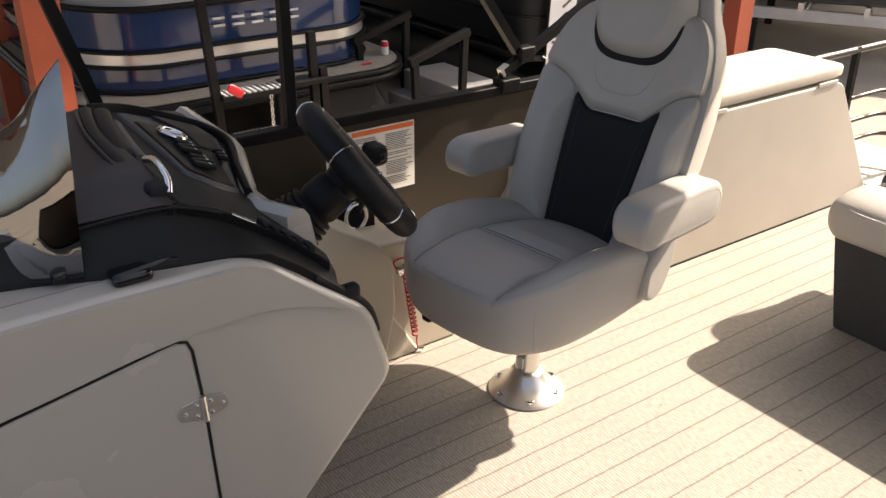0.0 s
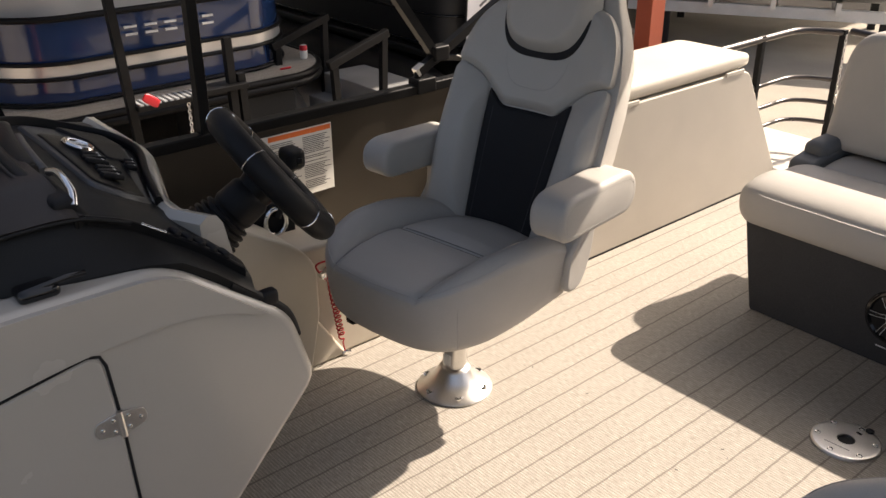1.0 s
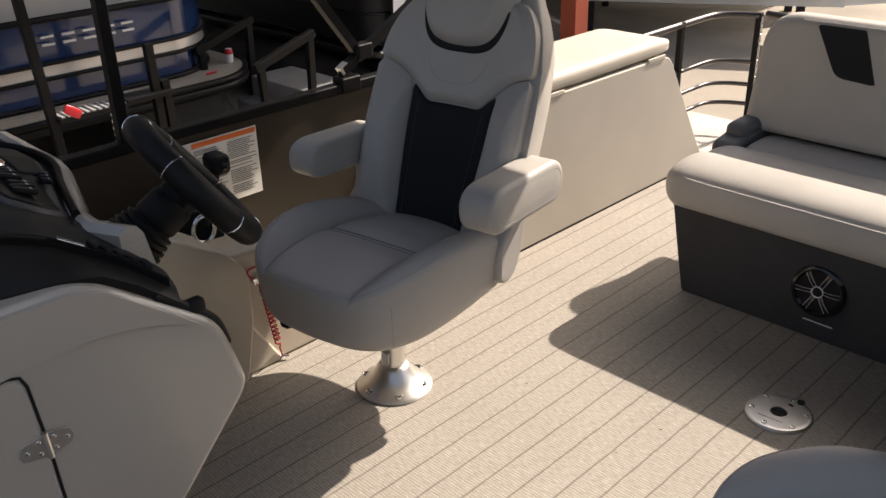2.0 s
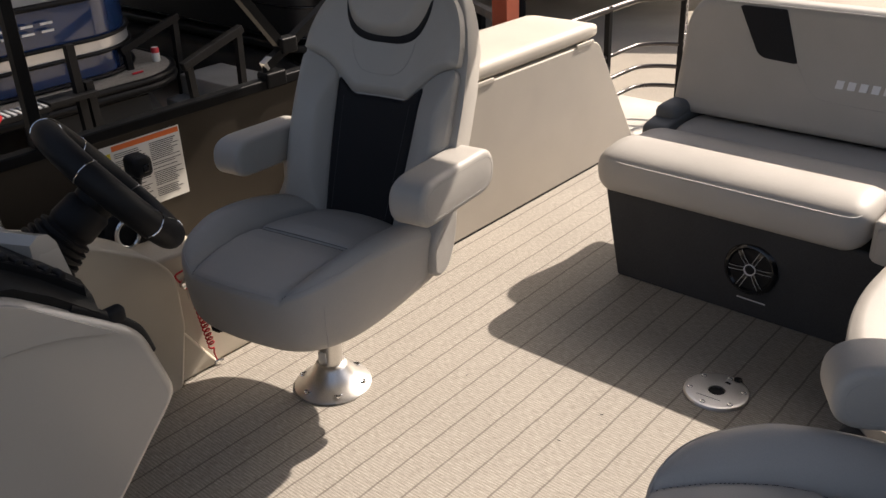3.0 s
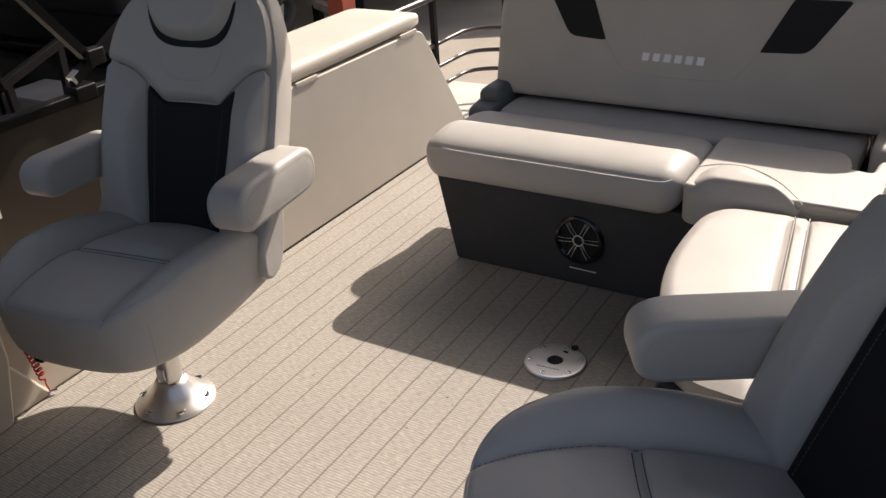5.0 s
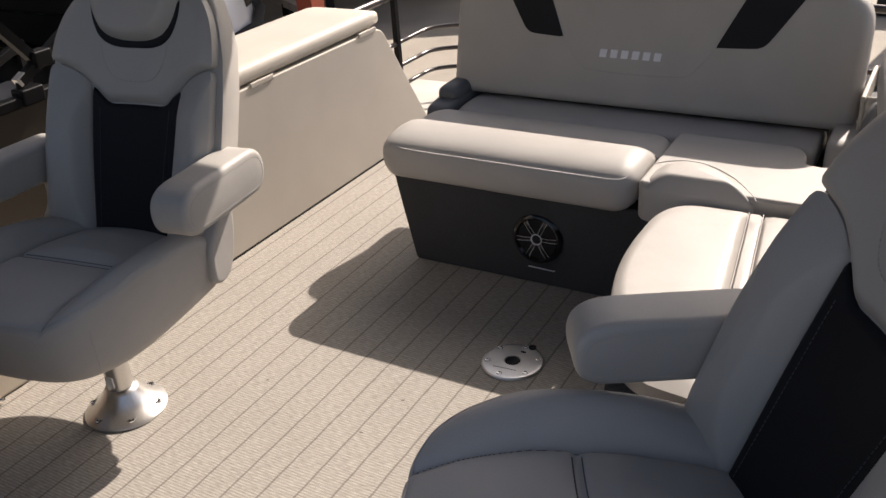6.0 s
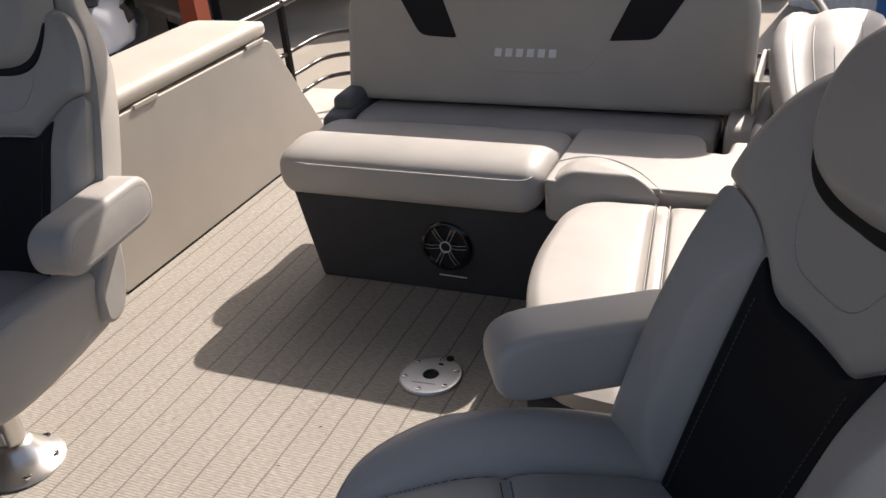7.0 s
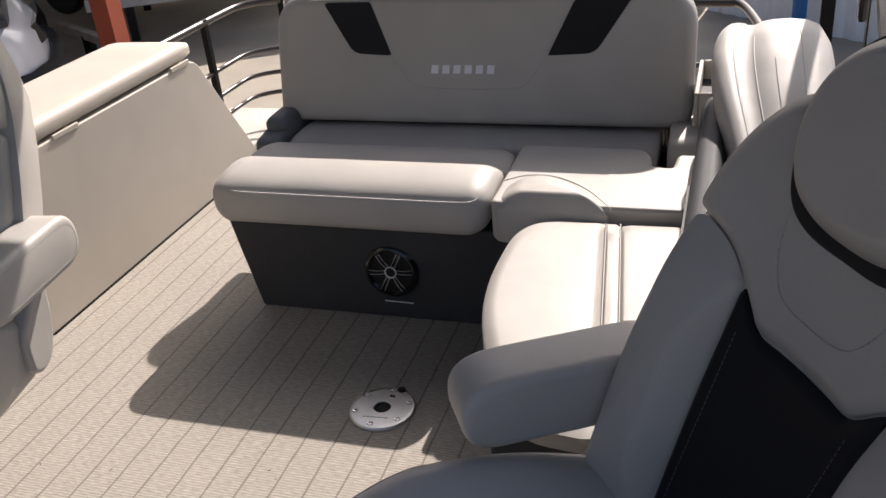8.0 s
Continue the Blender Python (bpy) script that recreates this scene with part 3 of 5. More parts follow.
    part("back_yoke", bm_pad(yoke, 0.022, back_face, edge=0.16, skirt=0.03, n=150, rings=9), VINYL, c)
    ustitch = smooth_line([back_face(x, z, 0.0235) for x, z in ((-0.112, 0.97), (-0.100, 0.905), (-0.064, 0.858), (0, 0.848), (0.064, 0.858), (0.100, 0.905), (0.112, 0.97))], 6)
    part("yoke_stitch", bm_dashes(ustitch, 0.006, 0.003, 0.0009), SEAM, c)
    collar = rounded([(-0.105, 0.923, 0.08), (0.105, 0.923, 0.08), (0.158, 1.010, 0.06), (0.150, 1.13, 0.07), (0.08, 1.188, 0.07), (-0.08, 1.188, 0.07), (-0.150, 1.13, 0.07), (-0.158, 1.010, 0.06)], 0.05, 8)
    part("headrest_rim", bm_pad(collar, 0.030, back_face, edge=0.10, skirt=0.02, n=96), DARK_VINYL, c, "charcoal vinyl collar under the headrest")
    pillow = rounded([(-0.096, 0.934, 0.09), (0.096, 0.934, 0.09), (0.160, 1.020, 0.07), (0.158, 1.125, 0.08), (0.08, 1.186, 0.08), (-0.08, 1.186, 0.08), (-0.158, 1.125, 0.08), (-0.160, 1.020, 0.07)], 0.06, 8)
    part("headrest_pillow", bm_pad(pillow, 0.066, back_face, edge=0.34, skirt=0.0, n=96, rings=12), VINYL, c)
    # arms
    for s in (-1, 1):
        lo = min(s * 0.262, s * 0.370)
        skin, prof, (cy, cz, hy, hz) = bm_arm(-0.022, 0.345, lo, lo + 0.108)
        arm = part("armrest", skin, VINYL, c)
        for x, inward in ((lo - 0.0004, 0.0195), (lo + 0.1084, 0.0195)):
            loop = [(x, cy + (u - cy) * (1 - inward / hy), cz + (v - cz) * (1 - inward / hz)) for u, v in prof]
            part("stitch", bm_dashes(loop, 0.005, 0.0028, 0.0009), SEAM, arm)
        part("arm_bracket", bm_prism(rounded([(0.200, 0.53, 0.02), (0.140, 0.468, 0.02), (0.136, 0.372, 0.02), (0.175, 0.352, 0.03), (0.225, 0.372, 0.04), (0.262, 0.45, 0.05), (0.285, 0.62), (0.205, 0.62)], 0.02, 6), 0.062, lambda u, v, w, s=s: (s * (0.292 - w), u, v)), VINYL, c, bevel=0.016)
    return c


HELM = (-0.095, 0.0)
helm = build_chair("captain_chair", "light grey vinyl captain's chair with charcoal insert behind the wheel", "captain's chairs")
helm.matrix_basis = pose(HELM[0], HELM[1], 0, 0, 0, 8.5)
mate = copy_thing(helm, pose(1.496, -0.352, 0.05, 0, 0, -59.0))
for o in mate.children:  # its seat is pumped up a little higher, its arms are set lower
    if o.name.split(".")[0] in ("base_plate", "bolt", "bolt_hole", "pedestal", "lock_sticker"):
        o.location.z -= 0.05
    if o.name.split(".")[0] == "armrest":
        o.location = (0.0, -0.018, -0.035)
tagged(mate, "light grey vinyl captain's chair with charcoal insert, swivelled to the aisle")
helm_arm = [o for o in helm.children if o.name.startswith("armrest")][0]  # set a little steeper than its twin
helm_arm.matrix_basis = pose(-0.316, 0.172, 0.648, -2.5, 0, 0) @ Matrix.Diagonal((0.92, 0.96, 0.88, 1)) @ pose(0.316, -0.16, -0.645)

# ---- rear lounge ----


def bm_run(profile, a, b, r, axis="x", n=7):
    """A cushion with one cross-section along a line from a to b, its two ends rounded by r. profile: (across, z)."""
    cu = sum(p[0] for p in profile) / len(profile)
    cv = sum(p[1] for p in profile) / len(profile)
    hu = max(abs(p[0] - cu) for p in profile)
    hv = max(abs(p[1] - cv) for p in profile)
    stops = [(a + r * (1 - math.cos(math.pi / 2 * k / n)), r * (1 - math.sin(math.pi / 2 * k / n))) for k in range(n + 1)]
    mid = [(a + r + (b - a - 2 * r) * k / 10, 0.0) for k in range(1, 10)]
    ends = [(b - (s - a), d) for s, d in stops[::-1]]
    rings = []
    for s, d in stops + mid + ends:
        ring = []
        for u, v in profile:
            uu = cu + (u - cu) * (1 - d / hu)
            vv = cv + (v - cv) * (1 - 0.85 * d / hv)
            ring.append(Vector((s, uu, vv)) if axis == "x" else Vector((uu, s, vv)))
        rings.append(ring)
    return bm_loft(rings)


def profile_of(points, n=60):
    return [(p.x, p.y) for p in smooth_line([(a, b, 0) for a, b in points], max(2, n // len(points)), closed=True)]


bench = thing("rear_bench", "light vinyl rear bench on a dark carpeted base", "bench")
part("base", bm_prism(rounded([(0.225, 0.0), (1.90, 0.0), (1.90, 0.34), (0.172, 0.34), (0.196, 0.18, 0.01)], 0.012, 4), 0.66, lambda u, v, w: (u, 1.075 + w + 0.02 * (0.34 - v) / 0.34, v)), BASE_GREY, bench, bevel=0.01)
seat_prof = profile_of([(1.075, 0.337), (1.036, 0.350), (1.026, 0.395), (1.032, 0.436), (1.052, 0.462), (1.10, 0.480), (1.17, 0.488), (1.23, 0.482), (1.268, 0.463), (1.285, 0.449), (1.31, 0.449), (1.38, 0.455), (1.435, 0.449), (1.462, 0.425), (1.462, 0.365), (1.43, 0.338), (1.25, 0.336)])
seat = part("seat_cushion", bm_run(seat_prof, 0.138, 1.045, 0.075, n=10), VINYL, bench)
part("piping", bm_tube(smooth_line([(0.160, 1.26, 0.452), (0.174, 1.12, 0.456), (0.198, 1.060, 0.454), (0.25, 1.038, 0.449), (0.40, 1.0355, 0.448), (0.62, 1.0355, 0.448), (0.88, 1.0355, 0.448), (0.985, 1.040, 0.449), (1.012, 1.062, 0.454), (1.030, 1.12, 0.456), (1.036, 1.26, 0.452)], 6), 0.0022, 6), STITCH, seat)
notched = rounded([(1.052, 1.035, 0.02), (1.63, 1.035, 0.02), (1.63, 1.42, 0.02), (1.535, 1.42, 0.02), (1.527, 1.318, 0.02), (1.468, 1.330, 0.015), (1.462, 1.40, 0.03), (1.435, 1.455, 0.04), (1.052, 1.460, 0.02)], 0.02, 6)
corner = part("corner_cushion", bm_prism(notched, 0.122, lambda u, v, w: (u, v, 0.335 + w)), VINYL, bench, bevel=0.024)
part("corner_bolster", bm_pad(rounded([(1.054, 1.022, 0.05), (1.056, 1.175, 0.05), (1.125, 1.222, 0.06), (1.21, 1.214, 0.08), (1.30, 1.145, 0.09), (1.372, 1.050, 0.05), (1.392, 1.022, 0.02)], 0.03, 10), 0.050, lambda u, v, w: Vector((u, v + 0.010 * math.sin(clamp01((0.44 - w) / 0.1) * math.pi), 0.436 + w)), edge=0.55, skirt=0.098, n=96, rings=12), VINYL, bench)
part("corner_piping", bm_tube(smooth_line([(1.057, 1.176, 0.458), (1.122, 1.222, 0.459), (1.21, 1.216, 0.459), (1.302, 1.148, 0.458), (1.374, 1.051, 0.457), (1.390, 1.026, 0.452)], 6), 0.0012, 6), SEAM, bench)
rear = profile_of([(1.47, 0.345), (1.475, 0.405), (1.51, 0.432), (1.60, 0.438), (1.70, 0.430), (1.76, 0.40), (1.76, 0.345)], 40)
part("rear_roll", bm_run(rear, 0.20, 1.47, 0.03), VINYL, bench)


def tp(x, y, z, k=0.24, z0=0.66):
    return Vector((x, y + (z - z0) * k, z))


BX0, BX1, BZ0, BZ1, BY = 0.108, 1.562, 0.445, 0.872, 1.685
face_line = rounded([(BX0, BZ0, 0.06), (BX1, BZ0, 0.06), (BX1, BZ1, 0.13), (BX0, BZ1, 0.13)], 0.06, 14)
back = part("backrest", bm_prism(face_line, 0.105, lambda u, v, w: tp(u, BY + w, v)), VINYL, bench, bevel=0.036)
part("backrest_piping", bm_tube([tp(BX0 + 0.14 + (BX1 - BX0 - 0.28) * k / 20, BY + 0.0055, BZ1 - 0.0135) for k in range(21)], 0.0022, 6), STITCH, back)
for pts, tip in (([(0.306, 0.850), (0.478, 0.850), (0.552, 0.677, 0.004), (0.412, 0.684, 0.03)], (0.552, 0.676)), ([(1.362, 0.850), (1.183, 0.850), (1.096, 0.677, 0.004), (1.250, 0.684, 0.03)], (1.096, 0.676))):
    part("dark_accent", bm_prism(resample(rounded(pts, 0.006, 5), 48), 0.02, lambda u, v, w: tp(u, BY - 0.0035 + w, v)), DARK_VINYL, back, "charcoal vinyl accent")
yoke_seam = [(0.552, 0.676), (0.600, 0.612), (0.640, 0.578), (0.720, 0.570), (0.824, 0.568), (0.930, 0.570), (1.008, 0.578), (1.048, 0.612), (1.096, 0.676)]
part("panel_seam", bm_tube(smooth_line([tp(u, BY - 0.0004, v) for u, v in yoke_seam], 6), 0.0011, 5), SEAM, back)
# the maker's mark, as plain bars
for k in range(6):
    x = 0.694 + 0.0392 * k
    part("mark_bar", bm_prism([(x, 0.619), (x + 0.025, 0.619), (x + 0.028, 0.646), (x + 0.003, 0.646)], 0.005, lambda u, v, w: tp(u, BY - 0.003 + w, v)), MARK_SILVER, back, smooth=False)
for x in (0.165, 1.49):
    part("strut", bm_tube([(x, 1.70, 0.34), (x, 1.70, 0.48)], 0.011), CHROME, bench)
    part("strut_bracket", bm_box((x - 0.018, 1.665, 0.335), (x + 0.018, 1.735, 0.36)), BLACK_SATIN, bench, bevel=0.004)
part("rear_panel", bm_box((0.17, 1.765, 0.30), (1.50, 1.80, 0.66)), BASE_GREY, bench, bevel=0.004)
part("end_cap", bm_prism(rounded([(1.45, 0.38), (1.76, 0.38), (1.76, 0.455, 0.04), (1.60, 0.462, 0.05), (1.45, 0.440, 0.03)], 0.02, 5), 0.10, lambda u, v, w: (0.092 + w, u, v)), SLATE_VINYL, bench, bevel=0.022)
part("corner_cap", bm_prism(rounded([(1.44, 0.36), (1.72, 0.36), (1.72, 0.475, 0.05), (1.47, 0.475, 0.05)], 0.02, 5), 0.095, lambda u, v, w: (1.500 + w, u, v)), VINYL, bench, bevel=0.028)
part("end_pad", bm_soft((0.098, 1.53, 0.43), (0.186, 1.74, 0.492), 0.026, n=5, puff=0.006), SLATE_VINYL, bench)

speaker = thing("speaker", "round black speaker with a chrome-spoked grille in the bench base", "speaker", at=(0.71, 1.083, 0.18))
speaker.matrix_basis = pose(0.71, 1.083, 0.18, 87, 0, 0)
part("ring", bm_lathe([(0.062, 0.0), (0.086, 0.0), (0.088, 0.006), (0.082, 0.014), (0.074, 0.016), (0.066, 0.006)], 48), BLACK_GLOSS, speaker)
part("cone", bm_lathe([(0.068, 0.008), (0.05, 0.002), (0.026, 0.0015), (0.012, 0.006)], 40), BLACK, speaker)
for k in range(6):
    a = math.pi / 3 * k + 0.06
    d, p = Vector((math.cos(a), math.sin(a), 0)), Vector((-math.sin(a), math.cos(a), 0))
    for side in (-1, 1):
        blade = [d * r + p * side * w + Vector((0, 0, z)) for r, w, z in ((0.020, 0.0055, 0.012), (0.045, 0.0060, 0.0165), (0.070, 0.0068, 0.0135))]
        part("spoke", bm_tube(blade, 0.0009, 6), TRAILER, speaker)
    part("spoke_web", bm_loft([[d * r + p * w + Vector((0, 0, z)), d * r - p * w + Vector((0, 0, z)), d * r - p * w + Vector((0, 0, z - 0.003)), d * r + p * w + Vector((0, 0, z - 0.003))] for r, w, z in ((0.020, 0.0048, 0.010), (0.045, 0.0052, 0.0150), (0.070, 0.006, 0.0120))]), BLACK_GLOSS, speaker)
part("hub", bm_lathe([(0.0165, 0.010), (0.0195, 0.012), (0.0195, 0.016), (0.0175, 0.017), (0.0165, 0.012)], 32), MARK_SILVER, speaker)
part("centre_cap", bm_lathe([(0.0176, 0.006), (0.0176, 0.011), (0.012, 0.014), (0.003, 0.015)], 28), BLACK, speaker)
part("badge", bm_box((-0.045, -0.0055, 0.0), (0.050, -0.0025, 0.003)), MARK_SILVER, speaker).matrix_basis = pose(0.012, -0.104, 0, 0, 0, -1)

chaise = thing("chaise", "light vinyl chaise lounge along the port side", "bench")
part("base", bm_box((1.27, 0.155, 0.0), (1.90, 1.03, 0.388)), BASE_GREY, chaise, bevel=0.012)
flat = lambda u, v, w: Vector((u, v, 0.425 + w))
part("bolster", bm_pad(rounded([(1.30, 0.15, 0.12), (1.135, 0.55, 0.3), (1.150, 1.0, 0.16), (1.380, 1.005, 0.02), (1.483, 0.13, 0.03)], 0.03, 10), 0.022, flat, edge=0.22, skirt=0.036, n=96), VINYL, chaise)
part("seam_strip", bm_pad(rounded([(1.484, 0.13, 0.01), (1.381, 1.005, 0.01), (1.419, 1.0, 0.01), (1.521, 0.13, 0.01)], 0.01, 4), 0.014, flat, edge=0.3, skirt=0.036), VINYL, chaise)
part("seat_pad", bm_pad(rounded([(1.522, 0.13, 0.02), (1.420, 1.0, 0.02), (1.60, 1.005, 0.02), (1.60, 0.13, 0.02)], 0.02, 5), 0.012, flat, edge=0.15, skirt=0.036), VINYL, chaise)
for x0, x1 in ((1.484, 1.383), (1.522, 1.421)):
    part("piping", bm_tube([(x0 + (x1 - x0) * k / 8, 0.12 + 0.86 * k / 8, 0.4375) for k in range(9)], 0.0016, 6), SEAM, chaise)
arm_prof = profile_of([(1.605, 0.34), (1.592, 0.50), (1.600, 0.595), (1.63, 0.62), (1.665, 0.60), (1.68, 0.45), (1.67, 0.34)], 40)
part("side_panel", bm_run(arm_prof, 0.55, 1.50, 0.04, axis="y"), GREY_VINYL, chaise, "mid-grey vinyl side panel")
part("pocket", bm_prism(rounded([(0.62, 0.36), (1.02, 0.36), (1.02, 0.55, 0.03), (0.62, 0.55)], 0.02, 4), 0.012, lambda u, v, w: (1.586 + w, u, v)), BLACK, chaise, "black storage pocket")
RECLINE = [  # y, z, inboard edge, outboard edge
    (0.74, 0.47, 1.735, 1.93), (0.84, 0.545, 1.722, 1.935), (0.97, 0.618, 1.700, 1.938), (1.10, 0.674, 1.672, 1.94), (1.24, 0.728, 1.640, 1.94), (1.37, 0.775, 1.620, 1.94), (1.48, 0.806, 1.622, 1.932), (1.56, 0.812, 1.640, 1.918), (1.62, 0.795, 1.662, 1.90), (1.655, 0.755, 1.685, 1.88), (1.665, 0.69, 1.70, 1.87)]
stops = [float(k) for k in np.linspace(0, len(RECLINE) - 1, 61)]
line_r = [[float(np.interp(q, range(len(RECLINE)), [r[c] for r in RECLINE])) for c in range(4)] for q in stops]
for _ in range(3):
    line_r = [line_r[0]] + [[(a[c] + 2 * b[c] + d[c]) / 4 for c in range(4)] for a, b, d in zip(line_r, line_r[1:], line_r[2:])] + [line_r[-1]]


def recline_point(k, across, lift=0.0):
    """A point of the recliner's face: k counts along it, across runs from the inboard to the outboard edge."""
    y, z, x0, x1 = line_r[k]
    a, b = line_r[max(k - 1, 0)], line_r[min(k + 1, len(line_r) - 1)]
    d = Vector((0, b[0] - a[0], b[1] - a[1])).normalized()
    up = Vector((0, -d.z, d.y))
    return Vector((x0 + (x1 - x0) * across, y, z)) + up * lift


# across, height: gusset, rolled edge, tucked border, raised inner panel
ACROSS = [(0.04, -0.125), (0.0, -0.11), (-0.012, -0.07), (-0.008, -0.035), (0.02, -0.012), (0.07, -0.002), (0.14, 0.0), (0.175, -0.004), (0.21, -0.007), (0.30, -0.007), (0.335, -0.003), (0.38, 0.004), (0.50, 0.010), (0.66, 0.012), (0.82, 0.008), (0.93, -0.004), (0.985, -0.03), (1.0, -0.07), (0.99, -0.11), (0.95, -0.125)]
rings = []
for k in range(len(line_r)):
    fade = clamp01(k / 5) * clamp01((len(line_r) - 1 - k) / 14)
    rings.append([recline_point(k, a, w if w < -0.02 else (w * fade)) for a, w in ACROSS])
recliner = part("recliner_back", bm_loft(rings), VINYL, chaise)
for across, lift, k0, k1, mat, r in ((0.172, -0.003, 6, 50, STITCH, 0.0024), (0.335, -0.003, 6, 36, SEAM, 0.0022)):
    part("piping", bm_tube([recline_point(k, across, lift * clamp01((len(line_r) - 1 - k) / 14)) for k in range(k0, k1)], r, 6), mat, recliner)
for across, k0, k1 in ((0.50, 10, 30), (0.72, 10, 42)):
    part("panel_stitch", bm_dashes([recline_point(k, across, 0.0112 * clamp01((len(line_r) - 1 - k) / 14) + 0.0006) for k in range(k0, k1)], 0.006, 0.003, 0.0010), SEAM, recliner)
coam = thing("coaming", "cream moulded tray beside the bench end", "coaming")
for lo, hi in (((1.566, 1.60, 0.30), (1.580, 1.95, 0.585)), ((1.655, 1.60, 0.30), (1.669, 1.95, 0.585)), ((1.580, 1.60, 0.30), (1.655, 1.612, 0.585)), ((1.580, 1.936, 0.30), (1.655, 1.95, 0.585))):
    part("wall", bm_box(lo, hi), POD_VINYL, coam, bevel=0.006)
part("tray", bm_box((1.580, 1.612, 0.50), (1.655, 1.936, 0.52)), GREY_VINYL, coam, smooth=False)

# table base plate
socket = thing("table_socket", "round brushed aluminium table socket screwed to the deck", "table base", at=(0.82, 0.643, 0))
part("plate", bm_lathe([(0.0235, 0.001), (0.0235, 0.0088), (0.0245, 0.0096), (0.080, 0.0092), (0.0880, 0.0084), (0.0922, 0.0045), (0.093, 0.0)], 72), BRUSHED, socket, smooth=False)
part("hole", bm_lathe([(0.0235, 0.0005), (0.0235, 0.003), (0.01, 0.003)], 24), BLACK, socket)
for k in range(6):
    a = 2 * math.pi * (k + 0.4) / 6
    part("screw", bm_lathe([(0.0080, 0.007), (0.0080, 0.0104), (0.0045, 0.0088)], 12, (0.074 * math.cos(a), 0.074 * math.sin(a), 0)), CHROME, socket)

plug = Vector((0.086 * math.cos(1.25), 0.086 * math.sin(1.25), 0))
part("plug", bm_lathe([(0.0115, 0.004), (0.0115, 0.0125), (0.008, 0.0145), (0.002, 0.0145)], 16, plug), BLACK, socket, "black rubber plug")
part("slot", bm_box((-0.008, -0.0045, 0.0085), (0.008, 0.0045, 0.0103)), BLACK, socket, bevel=0.002).matrix_basis = pose(0.052 * math.cos(1.35), 0.052 * math.sin(1.35), 0, 0, 0, -8)
part("print_bar", bm_box((-0.035, -0.0012, 0.0092), (0.035, 0.0012, 0.0099)), TUBE_ALU, socket, smooth=False).matrix_basis = pose(-0.004, -0.045, 0, 0, 0, 4)

# ---- helm console ----
CX = 0.225
console = thing("helm_console", "champagne fibreglass helm console with a black dash", "console")
outline = rounded([(-2.3, 0.0), (-1.12, 0.0, 0.02), (-0.665, 0.49, 0.035), (-0.715, 0.665, 0.05), (-0.955, 0.845, 0.06), (-1.40, 0.85, 0.2), (-2.3, 0.80)], 0.03, 6)
part("side_shell", bm_prism(outline, 0.09, lambda u, v, w: (CX - 0.09 + w, u, v)), FIBREGLASS, console, bevel=0.028)
brow = rounded([(-2.25, 0.60), (-1.43, 0.682, 0.1), (-1.13, 0.735, 0.1), (-0.92, 0.742, 0.12), (-0.765, 0.682, 0.012), (-0.955, 0.838, 0.06), (-1.40, 0.843, 0.2), (-2.25, 0.79)], 0.02, 6)
part("upper_band", bm_prism(brow, 0.016, lambda u, v, w: (CX - 0.009 + w, u, v)), FIBREGLASS, console, bevel=0.0065)
door = part("hatch_door", bm_prism(rounded([(-1.95, 0.10, 0.05), (-1.078, 0.10, 0.05), (-1.092, 0.57), (-1.104, 0.728, 0.035), (-1.44, 0.668, 0.3), (-1.95, 0.58, 0.05)], 0.05, 8), 0.012, lambda u, v, w: (CX - 0.009 + w, u, v)), FIBREGLASS, console, bevel=0.004)
edge = resample(rounded([(-1.955, 0.095, 0.05), (-1.073, 0.095, 0.05), (-1.087, 0.57), (-1.099, 0.734, 0.035), (-1.44, 0.674, 0.3), (-1.955, 0.585, 0.05)], 0.05, 8), 120)
part("hatch_gap", bm_tube([(CX + 0.0005, u, v) for u, v in edge], 0.0032, 6, closed=True), BLACK, console)
hinge = part("hinge", bm_tube([(CX + 0.006, -1.089, 0.548), (CX + 0.006, -1.092, 0.603)], 0.006, 10), BRUSHED, door, "steel butterfly hinge")
for s in (-1, 1):
    leaf = rounded([(-1.091 + s * 0.004, 0.552), (-1.091 + s * 0.044, 0.560), (-1.091 + s * 0.050, 0.575), (-1.091 + s * 0.044, 0.592), (-1.091 + s * 0.004, 0.600)], 0.004, 3)
    part("hinge_leaf", bm_prism(leaf, 0.003, lambda u, v, w: (CX + 0.003 + w, u, v)), BRUSHED, console, bevel=0.001)
    for a, b in ((0.014, 0.564), (0.014, 0.588), (0.036, 0.576)):
        sc = bm_lathe([(0.004, 0.0), (0.004, 0.0015), (0.002, 0.0025)], 10)
        bmesh.ops.transform(sc, matrix=pose(CX + 0.006, -1.091 + s * a, b, 0, 90, 0), verts=sc.verts)
        part("screw", sc, CHROME, console)
part("core", bm_box((-0.73, -2.3, 0.0), (0.15, -0.98, 0.80)), FIBREGLASS, console, bevel=0.03)
part("top_ledge", bm_box((-0.73, -2.3, 0.79), (CX - 0.02, -1.0, 0.842)), FIBREGLASS, console, bevel=0.02)
# knee panel and the box under the throttle
knee = rounded([(-1.0, 0.0), (-0.295, 0.0), (-0.25, 0.20), (-0.25, 0.37, 0.04), (-0.31, 0.445, 0.04), (-0.46, 0.54), (-0.66, 0.62), (-1.0, 0.70)], 0.02, 5)
part("knee_panel", bm_prism(knee, 0.19, lambda u, v, w: (-0.62 + w, u, v)), PLASTIC, console, bevel=0.016)
part("side_box", bm_prism(rounded([(-0.98, 0.0), (0.02, 0.0), (0.0, 0.30, 0.04), (-0.12, 0.40, 0.05), (-0.98, 0.46)], 0.02, 5), 0.28, lambda u, v, w: (-0.752 + w, u, v)), PLASTIC, console, bevel=0.016)
